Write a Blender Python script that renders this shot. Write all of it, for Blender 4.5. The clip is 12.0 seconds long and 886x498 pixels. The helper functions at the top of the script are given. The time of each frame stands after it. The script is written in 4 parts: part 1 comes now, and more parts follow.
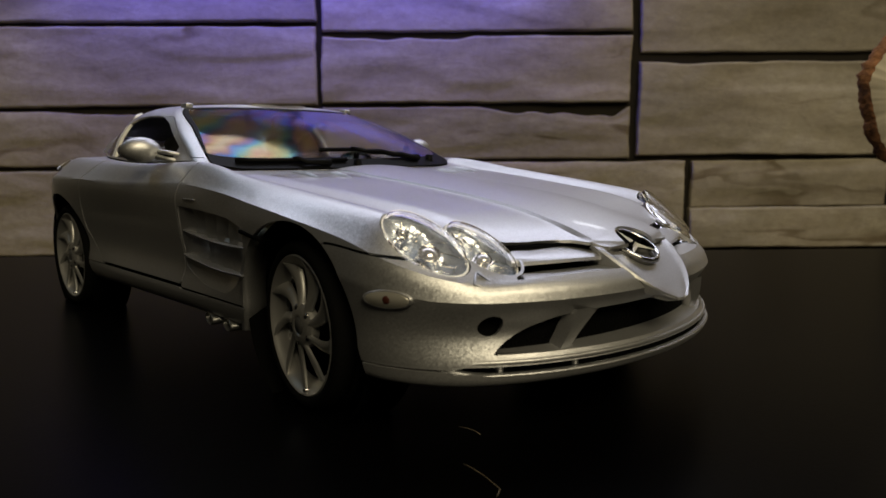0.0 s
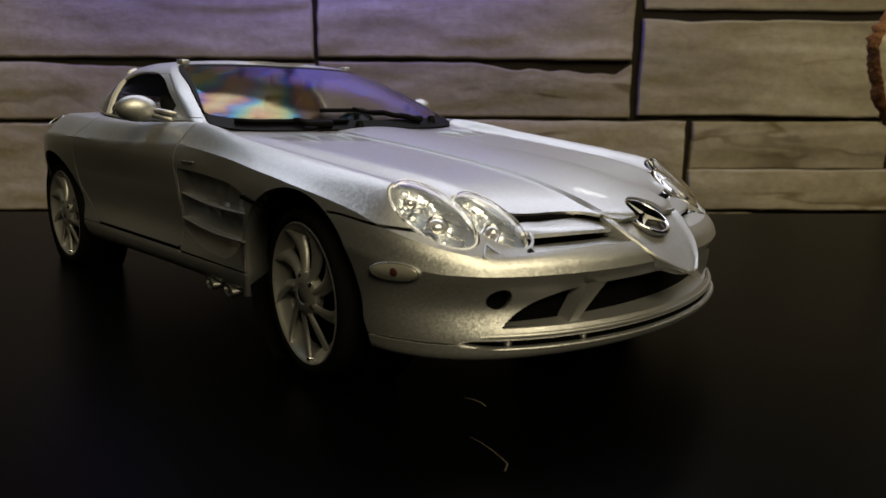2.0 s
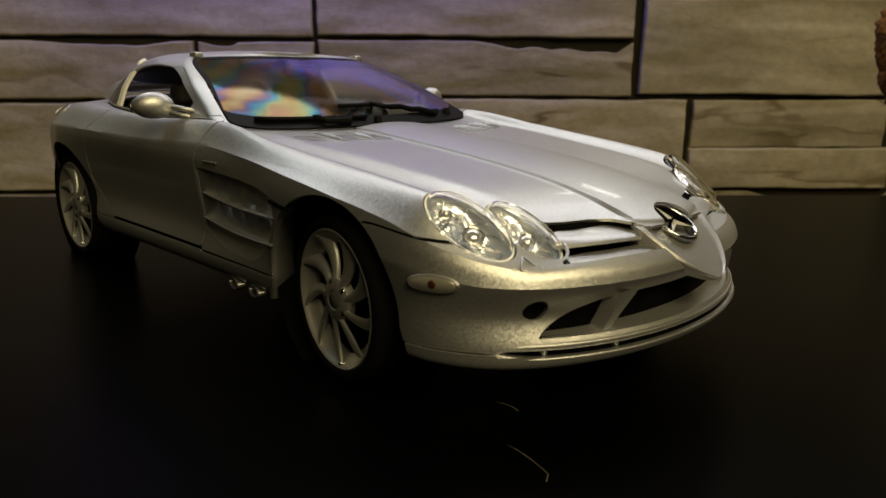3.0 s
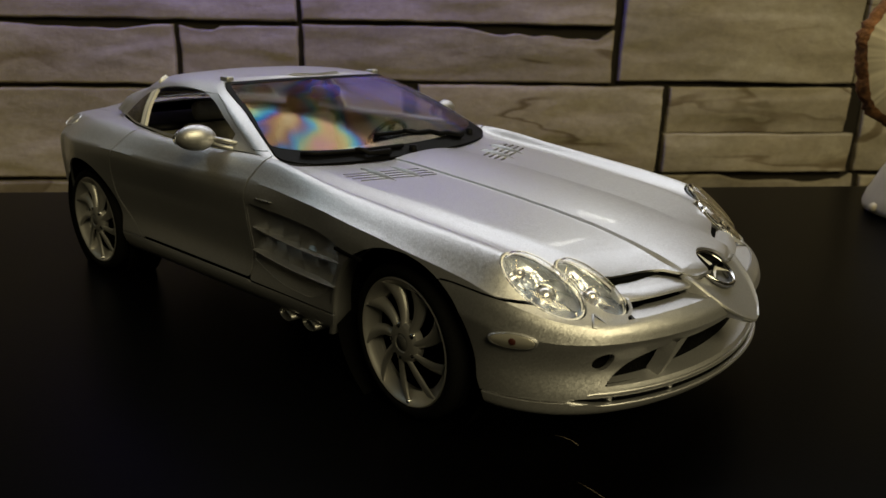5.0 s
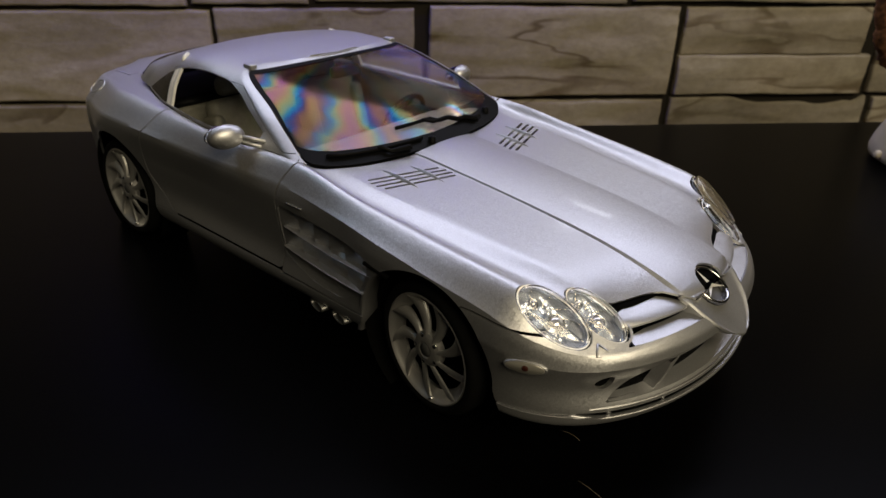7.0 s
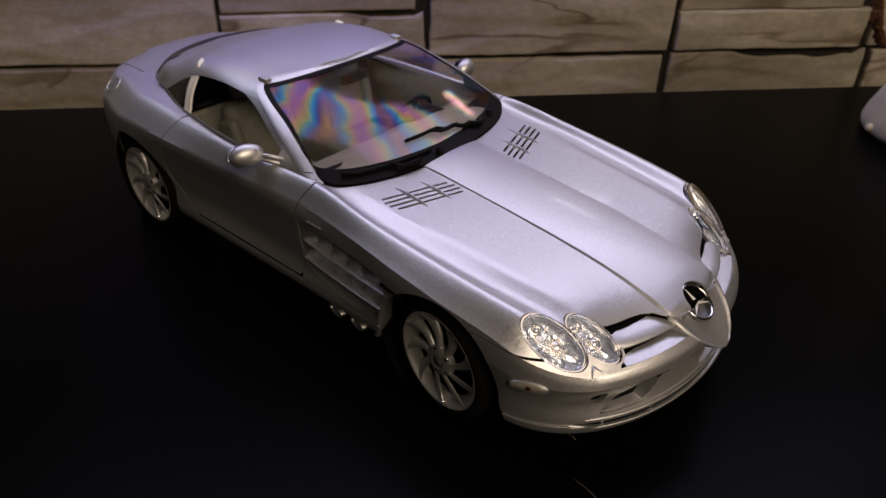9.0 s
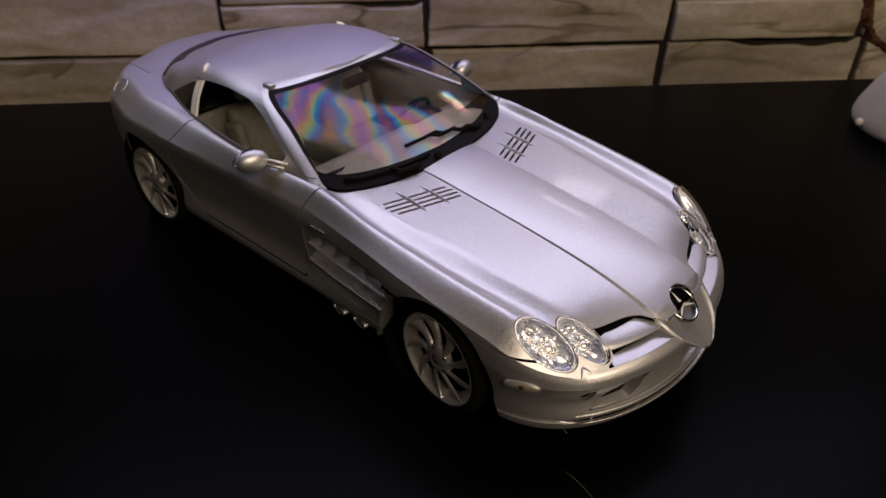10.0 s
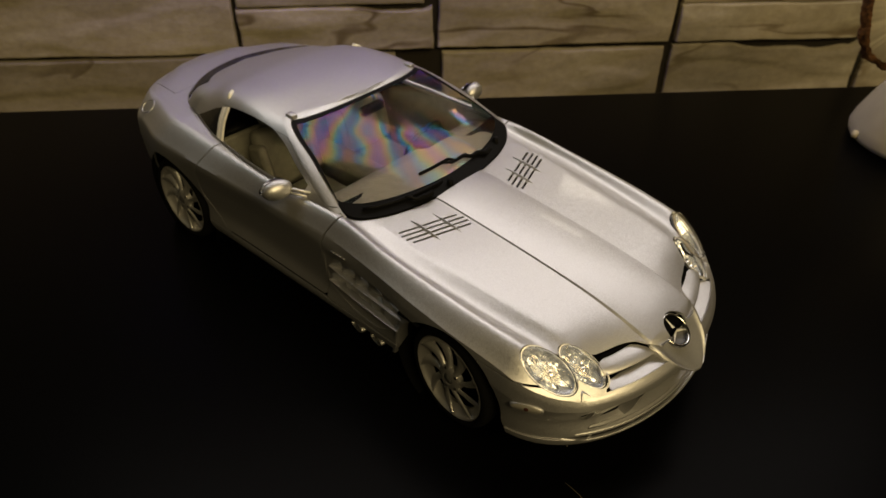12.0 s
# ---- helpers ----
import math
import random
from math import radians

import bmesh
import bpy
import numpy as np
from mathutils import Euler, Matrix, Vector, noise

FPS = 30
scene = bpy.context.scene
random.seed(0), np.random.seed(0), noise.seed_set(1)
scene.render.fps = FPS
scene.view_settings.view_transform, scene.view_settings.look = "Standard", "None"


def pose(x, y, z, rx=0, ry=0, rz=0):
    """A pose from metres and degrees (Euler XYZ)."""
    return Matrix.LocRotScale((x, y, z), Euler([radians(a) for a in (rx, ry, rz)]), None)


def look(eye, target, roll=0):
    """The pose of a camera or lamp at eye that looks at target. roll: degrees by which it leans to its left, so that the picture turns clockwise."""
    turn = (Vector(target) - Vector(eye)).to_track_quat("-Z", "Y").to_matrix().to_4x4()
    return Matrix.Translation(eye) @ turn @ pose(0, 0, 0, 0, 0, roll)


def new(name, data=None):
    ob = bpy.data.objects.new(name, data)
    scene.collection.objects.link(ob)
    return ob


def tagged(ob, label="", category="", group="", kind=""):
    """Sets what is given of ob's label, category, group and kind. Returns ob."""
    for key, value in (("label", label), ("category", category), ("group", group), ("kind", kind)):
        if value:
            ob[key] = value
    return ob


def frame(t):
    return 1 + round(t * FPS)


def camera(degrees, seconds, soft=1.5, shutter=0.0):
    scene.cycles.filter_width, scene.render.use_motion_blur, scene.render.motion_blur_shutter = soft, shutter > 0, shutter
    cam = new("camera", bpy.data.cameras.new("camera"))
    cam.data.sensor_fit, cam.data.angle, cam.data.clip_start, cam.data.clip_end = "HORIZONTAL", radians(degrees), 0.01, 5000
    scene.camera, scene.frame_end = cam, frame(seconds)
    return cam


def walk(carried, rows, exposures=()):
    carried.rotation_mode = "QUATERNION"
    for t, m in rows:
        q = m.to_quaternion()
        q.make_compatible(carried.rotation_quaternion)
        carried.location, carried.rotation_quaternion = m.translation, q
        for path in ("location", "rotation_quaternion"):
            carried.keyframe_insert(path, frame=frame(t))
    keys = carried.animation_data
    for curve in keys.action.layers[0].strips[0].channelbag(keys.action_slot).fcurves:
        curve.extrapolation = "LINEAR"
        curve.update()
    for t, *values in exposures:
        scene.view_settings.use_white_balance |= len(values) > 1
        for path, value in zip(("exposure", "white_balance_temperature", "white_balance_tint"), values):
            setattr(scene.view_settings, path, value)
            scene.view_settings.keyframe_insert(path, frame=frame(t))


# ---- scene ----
cam = camera(63.8, 12.0)
cam.data.dof.use_dof, cam.data.dof.focus_distance, cam.data.dof.aperture_fstop = True, 0.18, 32.0
PATH = [
    (0, (0.12694, -0.07982, 0.05471), (-0.5865, 0.6074, -0.0819), -0.43),
    (0.5, (0.12699, -0.07943, 0.05481), (-0.5868, 0.6067, -0.0855), -0.32),
    (1, (0.12524, -0.07955, 0.05557), (-0.5888, 0.6039, -0.096), 0.24),
    (1.5, (0.12301, -0.07888, 0.05655), (-0.5818, 0.6078, -0.1215), 0.28),
    (2, (0.1227, -0.07974, 0.05736), (-0.5757, 0.6075, -0.1424), 0.38),
    (2.5, (0.11921, -0.08015, 0.0603), (-0.5699, 0.609, -0.1637), 0.33),
    (3, (0.11607, -0.08536, 0.06506), (-0.5642, 0.6062, -0.1775), 0.33),
    (3.5, (0.11007, -0.09167, 0.06751), (-0.5644, 0.605, -0.1769), 0.46),
    (5.5, (0.0996, -0.10799, 0.09634), (-0.4994, 0.616, -0.2459), 0.86),
    (6, (0.09836, -0.10931, 0.10576), (-0.4952, 0.5922, -0.2886), 0.92),
    (6.5, (0.09814, -0.10693, 0.11258), (-0.4874, 0.5742, -0.3269), 1.42),
    (7, (0.09795, -0.10834, 0.12299), (-0.479, 0.565, -0.3393), 1.30),
    (9, (0.09517, -0.11079, 0.15409), (-0.4413, 0.5222, -0.4041), 1.01),
    (9.5, (0.09621, -0.11283, 0.15976), (-0.4307, 0.5141, -0.4141), 1.05),
    (10, (0.09776, -0.11337, 0.16576), (-0.4266, 0.5067, -0.4179), 1.02),
    (10.5, (0.09619, -0.11383, 0.17435), (-0.4232, 0.4982, -0.422), 1.29),
    (11, (0.09737, -0.11525, 0.18187), (-0.4175, 0.4938, -0.4214), 1.40),
    (11.5, (0.09829, -0.11677, 0.18722), (-0.419, 0.4861, -0.4203), 1.09),
    (12, (0.09793, -0.11777, 0.18935), (-0.4163, 0.4816, -0.4241), 1.15),
]
EXPOSURES = [(0, -0.03, 5900, 14), (0.5, -0.03, 5600, 10), (1.5, 0.06, 5700, 10), (2.5, 0.10, 6700, 7), (3.5, 0.07, 7000, 3), (5.5, 0.05, 6100, 5), (6.5, 0.12, 5300, 10), (7, 0.10, 5800, 17), (9, 0.05, 5800, 31), (10, 0.05, 5900, 31), (10.5, 0.08, 8000, 11), (12, 0.04, 7700, 10)]
walk(cam, [(t, look(eye, target, roll)) for t, eye, target, roll in PATH], EXPOSURES)

# ---------------------------------------------------------------- world and lamps
world = bpy.data.worlds.new("world")
scene.world = world
world.use_nodes = True
world.node_tree.nodes["Background"].inputs[0].default_value = (0.55, 0.6, 0.8, 1)
world.node_tree.nodes["Background"].inputs[1].default_value = 0.004


def area(name, eye, target, size, size_y, power, colour):
    data = bpy.data.lights.new(name, "AREA")
    data.shape, data.size, data.size_y, data.energy, data.color = "RECTANGLE", size, size_y, power, colour
    lamp = new(name, data)
    lamp.matrix_world = look(eye, target)
    return lamp


EDGE = 47.0                                          # degrees by which the wall and the table stand turned from the car
ACROSS = Matrix.Rotation(radians(EDGE), 4, "Z")      # x along the wall, y towards it
# a warm lamp in the room behind, a long pale lamp high on the stone-print wall, a pale cyan one at its end, a small
# blue one and a short bright one close to it
area("room_lamp", (1.46, -0.40, 1.38), (0.0, 0.1, 0.03), 1.50, 0.80, 25.0, (1.0, 0.83, 0.48))
area("wall_lamp", (0, 0, 0), (0, 0, -1), 0.90, 0.40, 2.9, (0.95, 0.935, 1.0)).matrix_world = ACROSS @ look((0.08, 0.318, 0.48), (0.08, -0.10, 0.33))
area("cyan_lamp", (0, 0, 0), (0, 0, -1), 0.40, 0.10, 0.09, (0.55, 0.85, 1.0)).matrix_world = ACROSS @ look((-0.36, 0.30, 0.48), (-0.08, 0.05, 0.06))
area("blue_lamp", (0, 0, 0), (0, 0, -1), 0.34, 0.03, 0.32, (0.12, 0.10, 1.0)).matrix_world = ACROSS @ look((-0.06, 0.305, 0.196), (-0.06, 0.35, 0.175))
area("bright_lamp", (0, 0, 0), (0, 0, -1), 0.050, 0.018, 0.020, (1.0, 0.97, 0.90)).matrix_world = ACROSS @ look((0.200, 0.335, 0.265), (0.05, 0.0, 0.04))

# ---------------------------------------------------------------- materials


def material(name, colour, rough=0.5, metal=0.0, **more):
    m = bpy.data.materials.new(name)
    m.use_nodes = True
    b = m.node_tree.nodes["Principled BSDF"]
    b.inputs["Base Color"].default_value = (*colour, 1)
    b.inputs["Roughness"].default_value = rough
    b.inputs["Metallic"].default_value = metal
    for key, value in more.items():
        b.inputs[key.replace("_", " ")].default_value = value
    return m


def node(m, kind, **values):
    n = m.node_tree.nodes.new(kind)
    for key, value in values.items():
        if key in n.inputs:
            n.inputs[key].default_value = value
    return n


def wire(m, a, out, b, into):
    m.node_tree.links.new(a.outputs[out], b.inputs[into])


def ramp(m, source, out, stops):
    r = m.node_tree.nodes.new("ShaderNodeValToRGB")
    while len(r.color_ramp.elements) < len(stops):
        r.color_ramp.elements.new(0.5)
    for e, (at, c) in zip(r.color_ramp.elements, stops):
        e.position, e.color = at, (*c, 1)
    wire(m, source, out, r, "Fac")
    return r


def bump(m, source, out, strength, distance):
    b = node(m, "ShaderNodeBump", Strength=strength, Distance=distance)
    wire(m, source, out, b, "Height")
    wire(m, b, "Normal", m.node_tree.nodes["Principled BSDF"], "Normal")
    return b


def vary(m, scale, low, high, detail=4.0, rough=0.6, name="Base Color"):
    """Colour that drifts between two tones at a size in the material's own metres."""
    tex = node(m, "ShaderNodeTexCoord")
    n = node(m, "ShaderNodeTexNoise", Scale=scale, Detail=detail, Roughness=rough)
    wire(m, tex, "Object", n, "Vector")
    r = ramp(m, n, "Fac", ((0.3, low), (0.7, high)))
    wire(m, r, "Color", m.node_tree.nodes["Principled BSDF"], name)
    return tex, n, r


def grain(m, scale, strength, distance, detail=2.0):
    tex = node(m, "ShaderNodeTexCoord")
    n = node(m, "ShaderNodeTexNoise", Scale=scale, Detail=detail, Roughness=0.6)
    wire(m, tex, "Object", n, "Vector")
    bump(m, n, "Fac", strength, distance)
    return n


SILVER = material("silver_paint", (0.60, 0.60, 0.61), 0.45, 0.91, Coat_Weight=0.35, Coat_Roughness=0.07)
vary(SILVER, 4200, (0.53, 0.53, 0.54), (0.67, 0.67, 0.68), 2.0)
# metal flakes: every small cell leans its own way
flake = node(SILVER, "ShaderNodeTexVoronoi", Scale=4600.0)
lean = node(SILVER, "ShaderNodeVectorMath")
lean.operation, lean.inputs[1].default_value = "SUBTRACT", (0.5, 0.5, 0.5)
much = node(SILVER, "ShaderNodeVectorMath")
much.operation = "SCALE"
turned = node(SILVER, "ShaderNodeVectorMath")
plain = node(SILVER, "ShaderNodeNewGeometry")
place = node(SILVER, "ShaderNodeTexCoord")
wire(SILVER, place, "Object", flake, "Vector"), wire(SILVER, flake, "Color", lean, 0), wire(SILVER, lean, 0, much, 0)
much.inputs["Scale"].default_value = 0.14
wire(SILVER, plain, "Normal", turned, 0), wire(SILVER, much, 0, turned, 1)
unit = node(SILVER, "ShaderNodeVectorMath")
unit.operation = "NORMALIZE"
wire(SILVER, turned, 0, unit, 0), wire(SILVER, unit, 0, SILVER.node_tree.nodes["Principled BSDF"], "Normal")
BLACK = material("black_trim", (0.004, 0.004, 0.0043), 0.5, Specular_IOR_Level=0.07)
grain(BLACK, 900, 0.2, 0.0001)
DARK = material("dark_inside", (0.003, 0.003, 0.003), 0.9, Specular_IOR_Level=0.03)
RUBBER = material("tyre_rubber", (0.004, 0.004, 0.004), 0.85, Specular_IOR_Level=0.08)
grain(RUBBER, 700, 0.25, 0.0002)
RIM = material("rim_silver", (0.60, 0.59, 0.57), 0.42, 0.8)
grain(RIM, 1800, 0.15, 0.0001)
SATIN = material("satin_aluminium", (0.88, 0.87, 0.84), 0.4, 0.15)
CHROME = material("chrome", (0.82, 0.82, 0.82), 0.13, 1.0)
SCREEN = material("screen_glass", (1, 1, 1), 0.09, 0.0, Transmission_Weight=1.0, IOR=1.13)
TINT = material("tinted_glass", (0.12, 0.12, 0.12), 0.1, 0.0, Transmission_Weight=0.85, IOR=1.3)
# neutral chrome in truth; the blue cast stands in for cool light from above
MIRROR = material("lamp_mirror", (0.68, 0.73, 0.84), 0.24, 0.8)
grain(MIRROR, 700, 0.22, 0.0006, 1.0)
MESH = material("black_mesh", (0.002, 0.002, 0.002), 0.7, Specular_IOR_Level=0.03)
grain(MESH, 2200, 0.7, 0.0005, 0.0)
EDGE_METAL = material("grey_metal", (0.32, 0.32, 0.31), 0.42, 0.85)
DULL = material("dull_metal", (0.16, 0.16, 0.16), 0.5, 0.6)
MARKER = material("marker_lens", (0.54, 0.52, 0.46), 0.36, 0.6, Coat_Weight=0.3)
RED = material("red_plastic", (0.055, 0.013, 0.007), 0.5)
BULB = material("bulb_glass", (0.75, 0.75, 0.78), 0.1, 0.8)
LENS = material("lamp_lens", (1, 1, 1), 0.03, 0.0, Transmission_Weight=1.0, IOR=1.35)
# cabin trim, lighter copy: lamp light on the dashboard put into the colour
BEIGE = material("beige_cabin_lit", (0.40, 0.37, 0.31), 0.6)
vary(BEIGE, 300, (0.22, 0.20, 0.165), (0.29, 0.265, 0.22))
grain(BEIGE, 1500, 0.2, 0.0002)

# cabin trim, darker copy: shade deeper in the cabin put into the colour
SEAT = material("grey_green_cabin_shaded", (0.16, 0.155, 0.125), 0.6)
vary(SEAT, 300, (0.13, 0.125, 0.10), (0.19, 0.185, 0.15))
grain(SEAT, 1500, 0.2, 0.0002)

# the screen's rainbow sheen: a film whose thickness runs in folds out of one point of the upper edge
film = SCREEN.node_tree.nodes["Principled BSDF"]
film.inputs["Thin Film IOR"].default_value = 1.265
tc = node(SCREEN, "ShaderNodeTexCoord")
split = node(SCREEN, "ShaderNodeSeparateXYZ")
wire(SCREEN, tc, "Object", split, "Vector")


def sums(m, kind, a, b=None):
    n = m.node_tree.nodes.new("ShaderNodeMath")
    n.operation = kind
    for slot, v in ((0, a), (1, b)):
        if isinstance(v, (int, float)):
            n.inputs[slot].default_value = v
        elif v is not None:
            m.node_tree.links.new(v, n.inputs[slot])
    return n.outputs[0]


warp = node(SCREEN, "ShaderNodeTexNoise", Scale=55.0, Detail=2.0, Roughness=0.5)
wire(SCREEN, tc, "Object", warp, "Vector")
fan = sums(SCREEN, "ARCTAN2", sums(SCREEN, "ADD", split.outputs["Y"], -0.004), sums(SCREEN, "ADD", split.outputs["X"], 0.091))
folds = sums(SCREEN, "SINE", sums(SCREEN, "ADD", sums(SCREEN, "MULTIPLY", fan, 11.0), sums(SCREEN, "MULTIPLY", warp.outputs[0], 6.0)))
depth = sums(SCREEN, "ADD", sums(SCREEN, "MULTIPLY", folds, 150.0), sums(SCREEN, "ADD", sums(SCREEN, "MULTIPLY", warp.outputs[0], 320.0), 240.0))
SCREEN.node_tree.links.new(depth, film.inputs["Thin Film Thickness"])

# colours of the stone pattern printed on the flat wall
STONE_PRINT = material("stone", (0.30, 0.27, 0.21), 0.9, Specular_IOR_Level=0.2)
place = node(STONE_PRINT, "ShaderNodeTexCoord")
info = node(STONE_PRINT, "ShaderNodeObjectInfo")
shift = node(STONE_PRINT, "ShaderNodeVectorMath")
shift.operation = "MULTIPLY_ADD"
shift.inputs[1].default_value, shift.inputs[2].default_value = (3.0, 5.0, 7.0), (0, 0, 0)
apart = node(STONE_PRINT, "ShaderNodeVectorMath")
wire(STONE_PRINT, info, "Random", shift, 0)
wire(STONE_PRINT, place, "Object", apart, 0), wire(STONE_PRINT, shift, 0, apart, 1)


def layered(scale, stretch, detail, distortion=0.0, rough=0.6):
    """Noise drawn out along the beds of the printed stone."""
    flat = node(STONE_PRINT, "ShaderNodeMapping", Scale=(1.0, 1.0, stretch))
    n = node(STONE_PRINT, "ShaderNodeTexNoise", Scale=scale, Detail=detail, Roughness=rough, Distortion=distortion)
    wire(STONE_PRINT, apart, 0, flat, "Vector"), wire(STONE_PRINT, flat, "Vector", n, "Vector")
    return n


def times(first, second):
    m = node(STONE_PRINT, "ShaderNodeMix")
    m.data_type, m.blend_type = "RGBA", "MULTIPLY"
    m.inputs["Factor"].default_value = 1.0
    STONE_PRINT.node_tree.links.new(first, m.inputs[6]), STONE_PRINT.node_tree.links.new(second, m.inputs[7])
    return m.outputs[2]


broad = ramp(STONE_PRINT, layered(7.0, 2.2, 4.0, 0.6), "Fac", ((0.30, (0.235, 0.211, 0.160)), (0.5, (0.312, 0.281, 0.215)), (0.72, (0.415, 0.378, 0.298))))
beds = ramp(STONE_PRINT, layered(9.0, 2.2, 5.0, 0.5, 0.6), "Fac", ((0.25, (0.66, 0.63, 0.59)), (0.38, (0.94, 0.92, 0.90)), (0.58, (1.0, 1.0, 1.0)), (0.70, (1.26, 1.27, 1.30))))
# thin dark cracks that wander along the beds, and not everywhere
crack = ramp(STONE_PRINT, layered(4.5, 4.0, 3.0, 0.9, 0.5), "Fac", ((0.470, (1, 1, 1)), (0.494, (0.50, 0.45, 0.38)), (0.506, (0.50, 0.45, 0.38)), (0.515, (1, 1, 1))))
where = ramp(STONE_PRINT, layered(5.0, 1.5, 2.0), "Fac", ((0.50, (0, 0, 0)), (0.60, (1, 1, 1))))
some = node(STONE_PRINT, "ShaderNodeMix")
some.data_type = "RGBA"
some.inputs[6].default_value = (1, 1, 1, 1)
wire(STONE_PRINT, where, "Color", some, "Factor"), wire(STONE_PRINT, crack, "Color", some, 7)
speck = ramp(STONE_PRINT, layered(160.0, 1.4, 5.0, 0.0, 0.7), "Fac", ((0.3, (0.86, 0.85, 0.84)), (0.7, (1.12, 1.12, 1.12))))
tone = node(STONE_PRINT, "ShaderNodeHueSaturation")
vr = node(STONE_PRINT, "ShaderNodeMapRange")
for key, value in (("To Min", 0.88), ("To Max", 1.14)):
    vr.inputs[key].default_value = value
wire(STONE_PRINT, info, "Random", vr, "Value"), wire(STONE_PRINT, vr, "Result", tone, "Value")
STONE_PRINT.node_tree.links.new(times(times(broad.outputs["Color"], beds.outputs["Color"]), times(some.outputs[2], speck.outputs["Color"])), tone.inputs["Color"])
wire(STONE_PRINT, tone, "Color", STONE_PRINT.node_tree.nodes["Principled BSDF"], "Base Color")
bump(STONE_PRINT, layered(70.0, 2.0, 8.0, 0.4, 0.7), "Fac", 0.45, 0.002)
JOINT = material("joint", (0.022, 0.019, 0.015), 0.95, Specular_IOR_Level=0.1)
TABLE = material("black_table", (0.0011, 0.0011, 0.0013), 0.32, Specular_IOR_Level=0.025)
grain(TABLE, 900, 0.12, 0.0002, 3.0)
PLASTER = material("dark_plaster", (0.06, 0.057, 0.054), 0.9)
CERAMIC = material("cream_ceramic", (0.58, 0.52, 0.42), 0.5)
vary(CERAMIC, 30, (0.52, 0.46, 0.36), (0.64, 0.58, 0.47))
BARK = material("bark", (0.12, 0.05, 0.02), 0.9)
vary(BARK, 160, (0.05, 0.018, 0.008), (0.42, 0.19, 0.07), 5.0)
grain(BARK, 300, 0.8, 0.002, 5.0)
WOOD = material("pale_wood", (0.62, 0.56, 0.44), 0.7)
vary(WOOD, 40, (0.56, 0.50, 0.39), (0.68, 0.62, 0.50))
BRASS = material("brass_pin", (0.8, 0.6, 0.3), 0.2, 1.0)
HAIR = material("pale_hair", (0.24, 0.20, 0.15), 0.5)

# ---------------------------------------------------------------- mesh tools


def link(name, bm, mat, parent=None, label="", smooth=True):
    me = bpy.data.meshes.new(name)
    bm.to_mesh(me)
    bm.free()
    for m in (mat if isinstance(mat, (list, tuple)) else [mat]):
        me.materials.append(m)
    if smooth:
        me.polygons.foreach_set("use_smooth", [True] * len(me.polygons))
    ob = new(name, me)
    if parent:
        ob.parent = parent
    if label:
        ob["label"] = label
    return ob


def part(name, bm, mat, parent, label="", smooth=True):
    return link(name, bm, mat, parent, label, smooth)


def crisp(ob, angle=35):
    m = ob.modifiers.new("edges", "EDGE_SPLIT")
    m.split_angle = radians(angle)
    return ob


def box_bm(x0, x1, y0, y1, z0, z1, bevel=0.0, seg=2):
    bm = bmesh.new()
    bmesh.ops.create_cube(bm, size=1, matrix=Matrix.LocRotScale(((x0 + x1) / 2, (y0 + y1) / 2, (z0 + z1) / 2), None, (x1 - x0, y1 - y0, z1 - z0)))
    if bevel:
        bmesh.ops.bevel(bm, geom=bm.edges[:], offset=bevel, segments=seg, affect="EDGES", profile=0.5)
    return bm


def lathe_bm(profile, seg=64, axis="y"):
    """A closed turn of (radius, along) pairs round an axis."""
    bm = bmesh.new()
    rings = []
    for k in range(seg):
        a = 2 * math.pi * k / seg
        ring = []
        for r, h in profile:
            c, s = r * math.cos(a), r * math.sin(a)
            ring.append(bm.verts.new((c, h, s) if axis == "y" else (c, s, h) if axis == "z" else (h, c, s)))
        rings.append(ring)
    for k in range(seg):
        a, b = rings[k], rings[(k + 1) % seg]
        for i in range(len(profile) - 1):
            bm.faces.new((a[i], a[i + 1], b[i + 1], b[i]))
    bmesh.ops.remove_doubles(bm, verts=bm.verts, dist=1e-6)
    bmesh.ops.recalc_face_normals(bm, faces=bm.faces)
    return bm


def tube_bm(points, radius, seg=8):
    """A round bar through points; radius: one, or one a point."""
    bm = bmesh.new()
    pts = [Vector(p) for p in points]
    rings = []
    for i, p in enumerate(pts):
        d = (pts[min(i + 1, len(pts) - 1)] - pts[max(i - 1, 0)]).normalized()
        q = d.to_track_quat("Z", "Y")
        r = radius[i] if isinstance(radius, (list, tuple)) else radius
        rings.append([bm.verts.new(p + q @ Vector((r * math.cos(2 * math.pi * k / seg), r * math.sin(2 * math.pi * k / seg), 0))) for k in range(seg)])
    for a, b in zip(rings, rings[1:]):
        for k in range(seg):
            bm.faces.new((a[k], a[(k + 1) % seg], b[(k + 1) % seg], b[k]))
    bm.faces.new(rings[0][::-1]), bm.faces.new(rings[-1])
    bmesh.ops.recalc_face_normals(bm, faces=bm.faces)
    return bm


def curve(*keys):
    """A smooth line through (at, value) keys that does not overshoot."""
    keys = sorted(keys)
    x, y = np.array([k[0] for k in keys], float), np.array([k[1] for k in keys], float)
    h, d = np.diff(x), np.diff(y) / np.diff(x)
    m = np.zeros(len(x))
    m[0], m[-1] = d[0], d[-1]
    for i in range(1, len(x) - 1):
        if d[i - 1] * d[i] > 0:
            w1, w2 = 2 * h[i] + h[i - 1], h[i] + 2 * h[i - 1]
            m[i] = (w1 + w2) / (w1 / d[i - 1] + w2 / d[i])

    def f(at):
        at = np.clip(np.asarray(at, float), x[0], x[-1])
        i = np.clip(np.searchsorted(x, at) - 1, 0, len(x) - 2)
        t = (at - x[i]) / h[i]
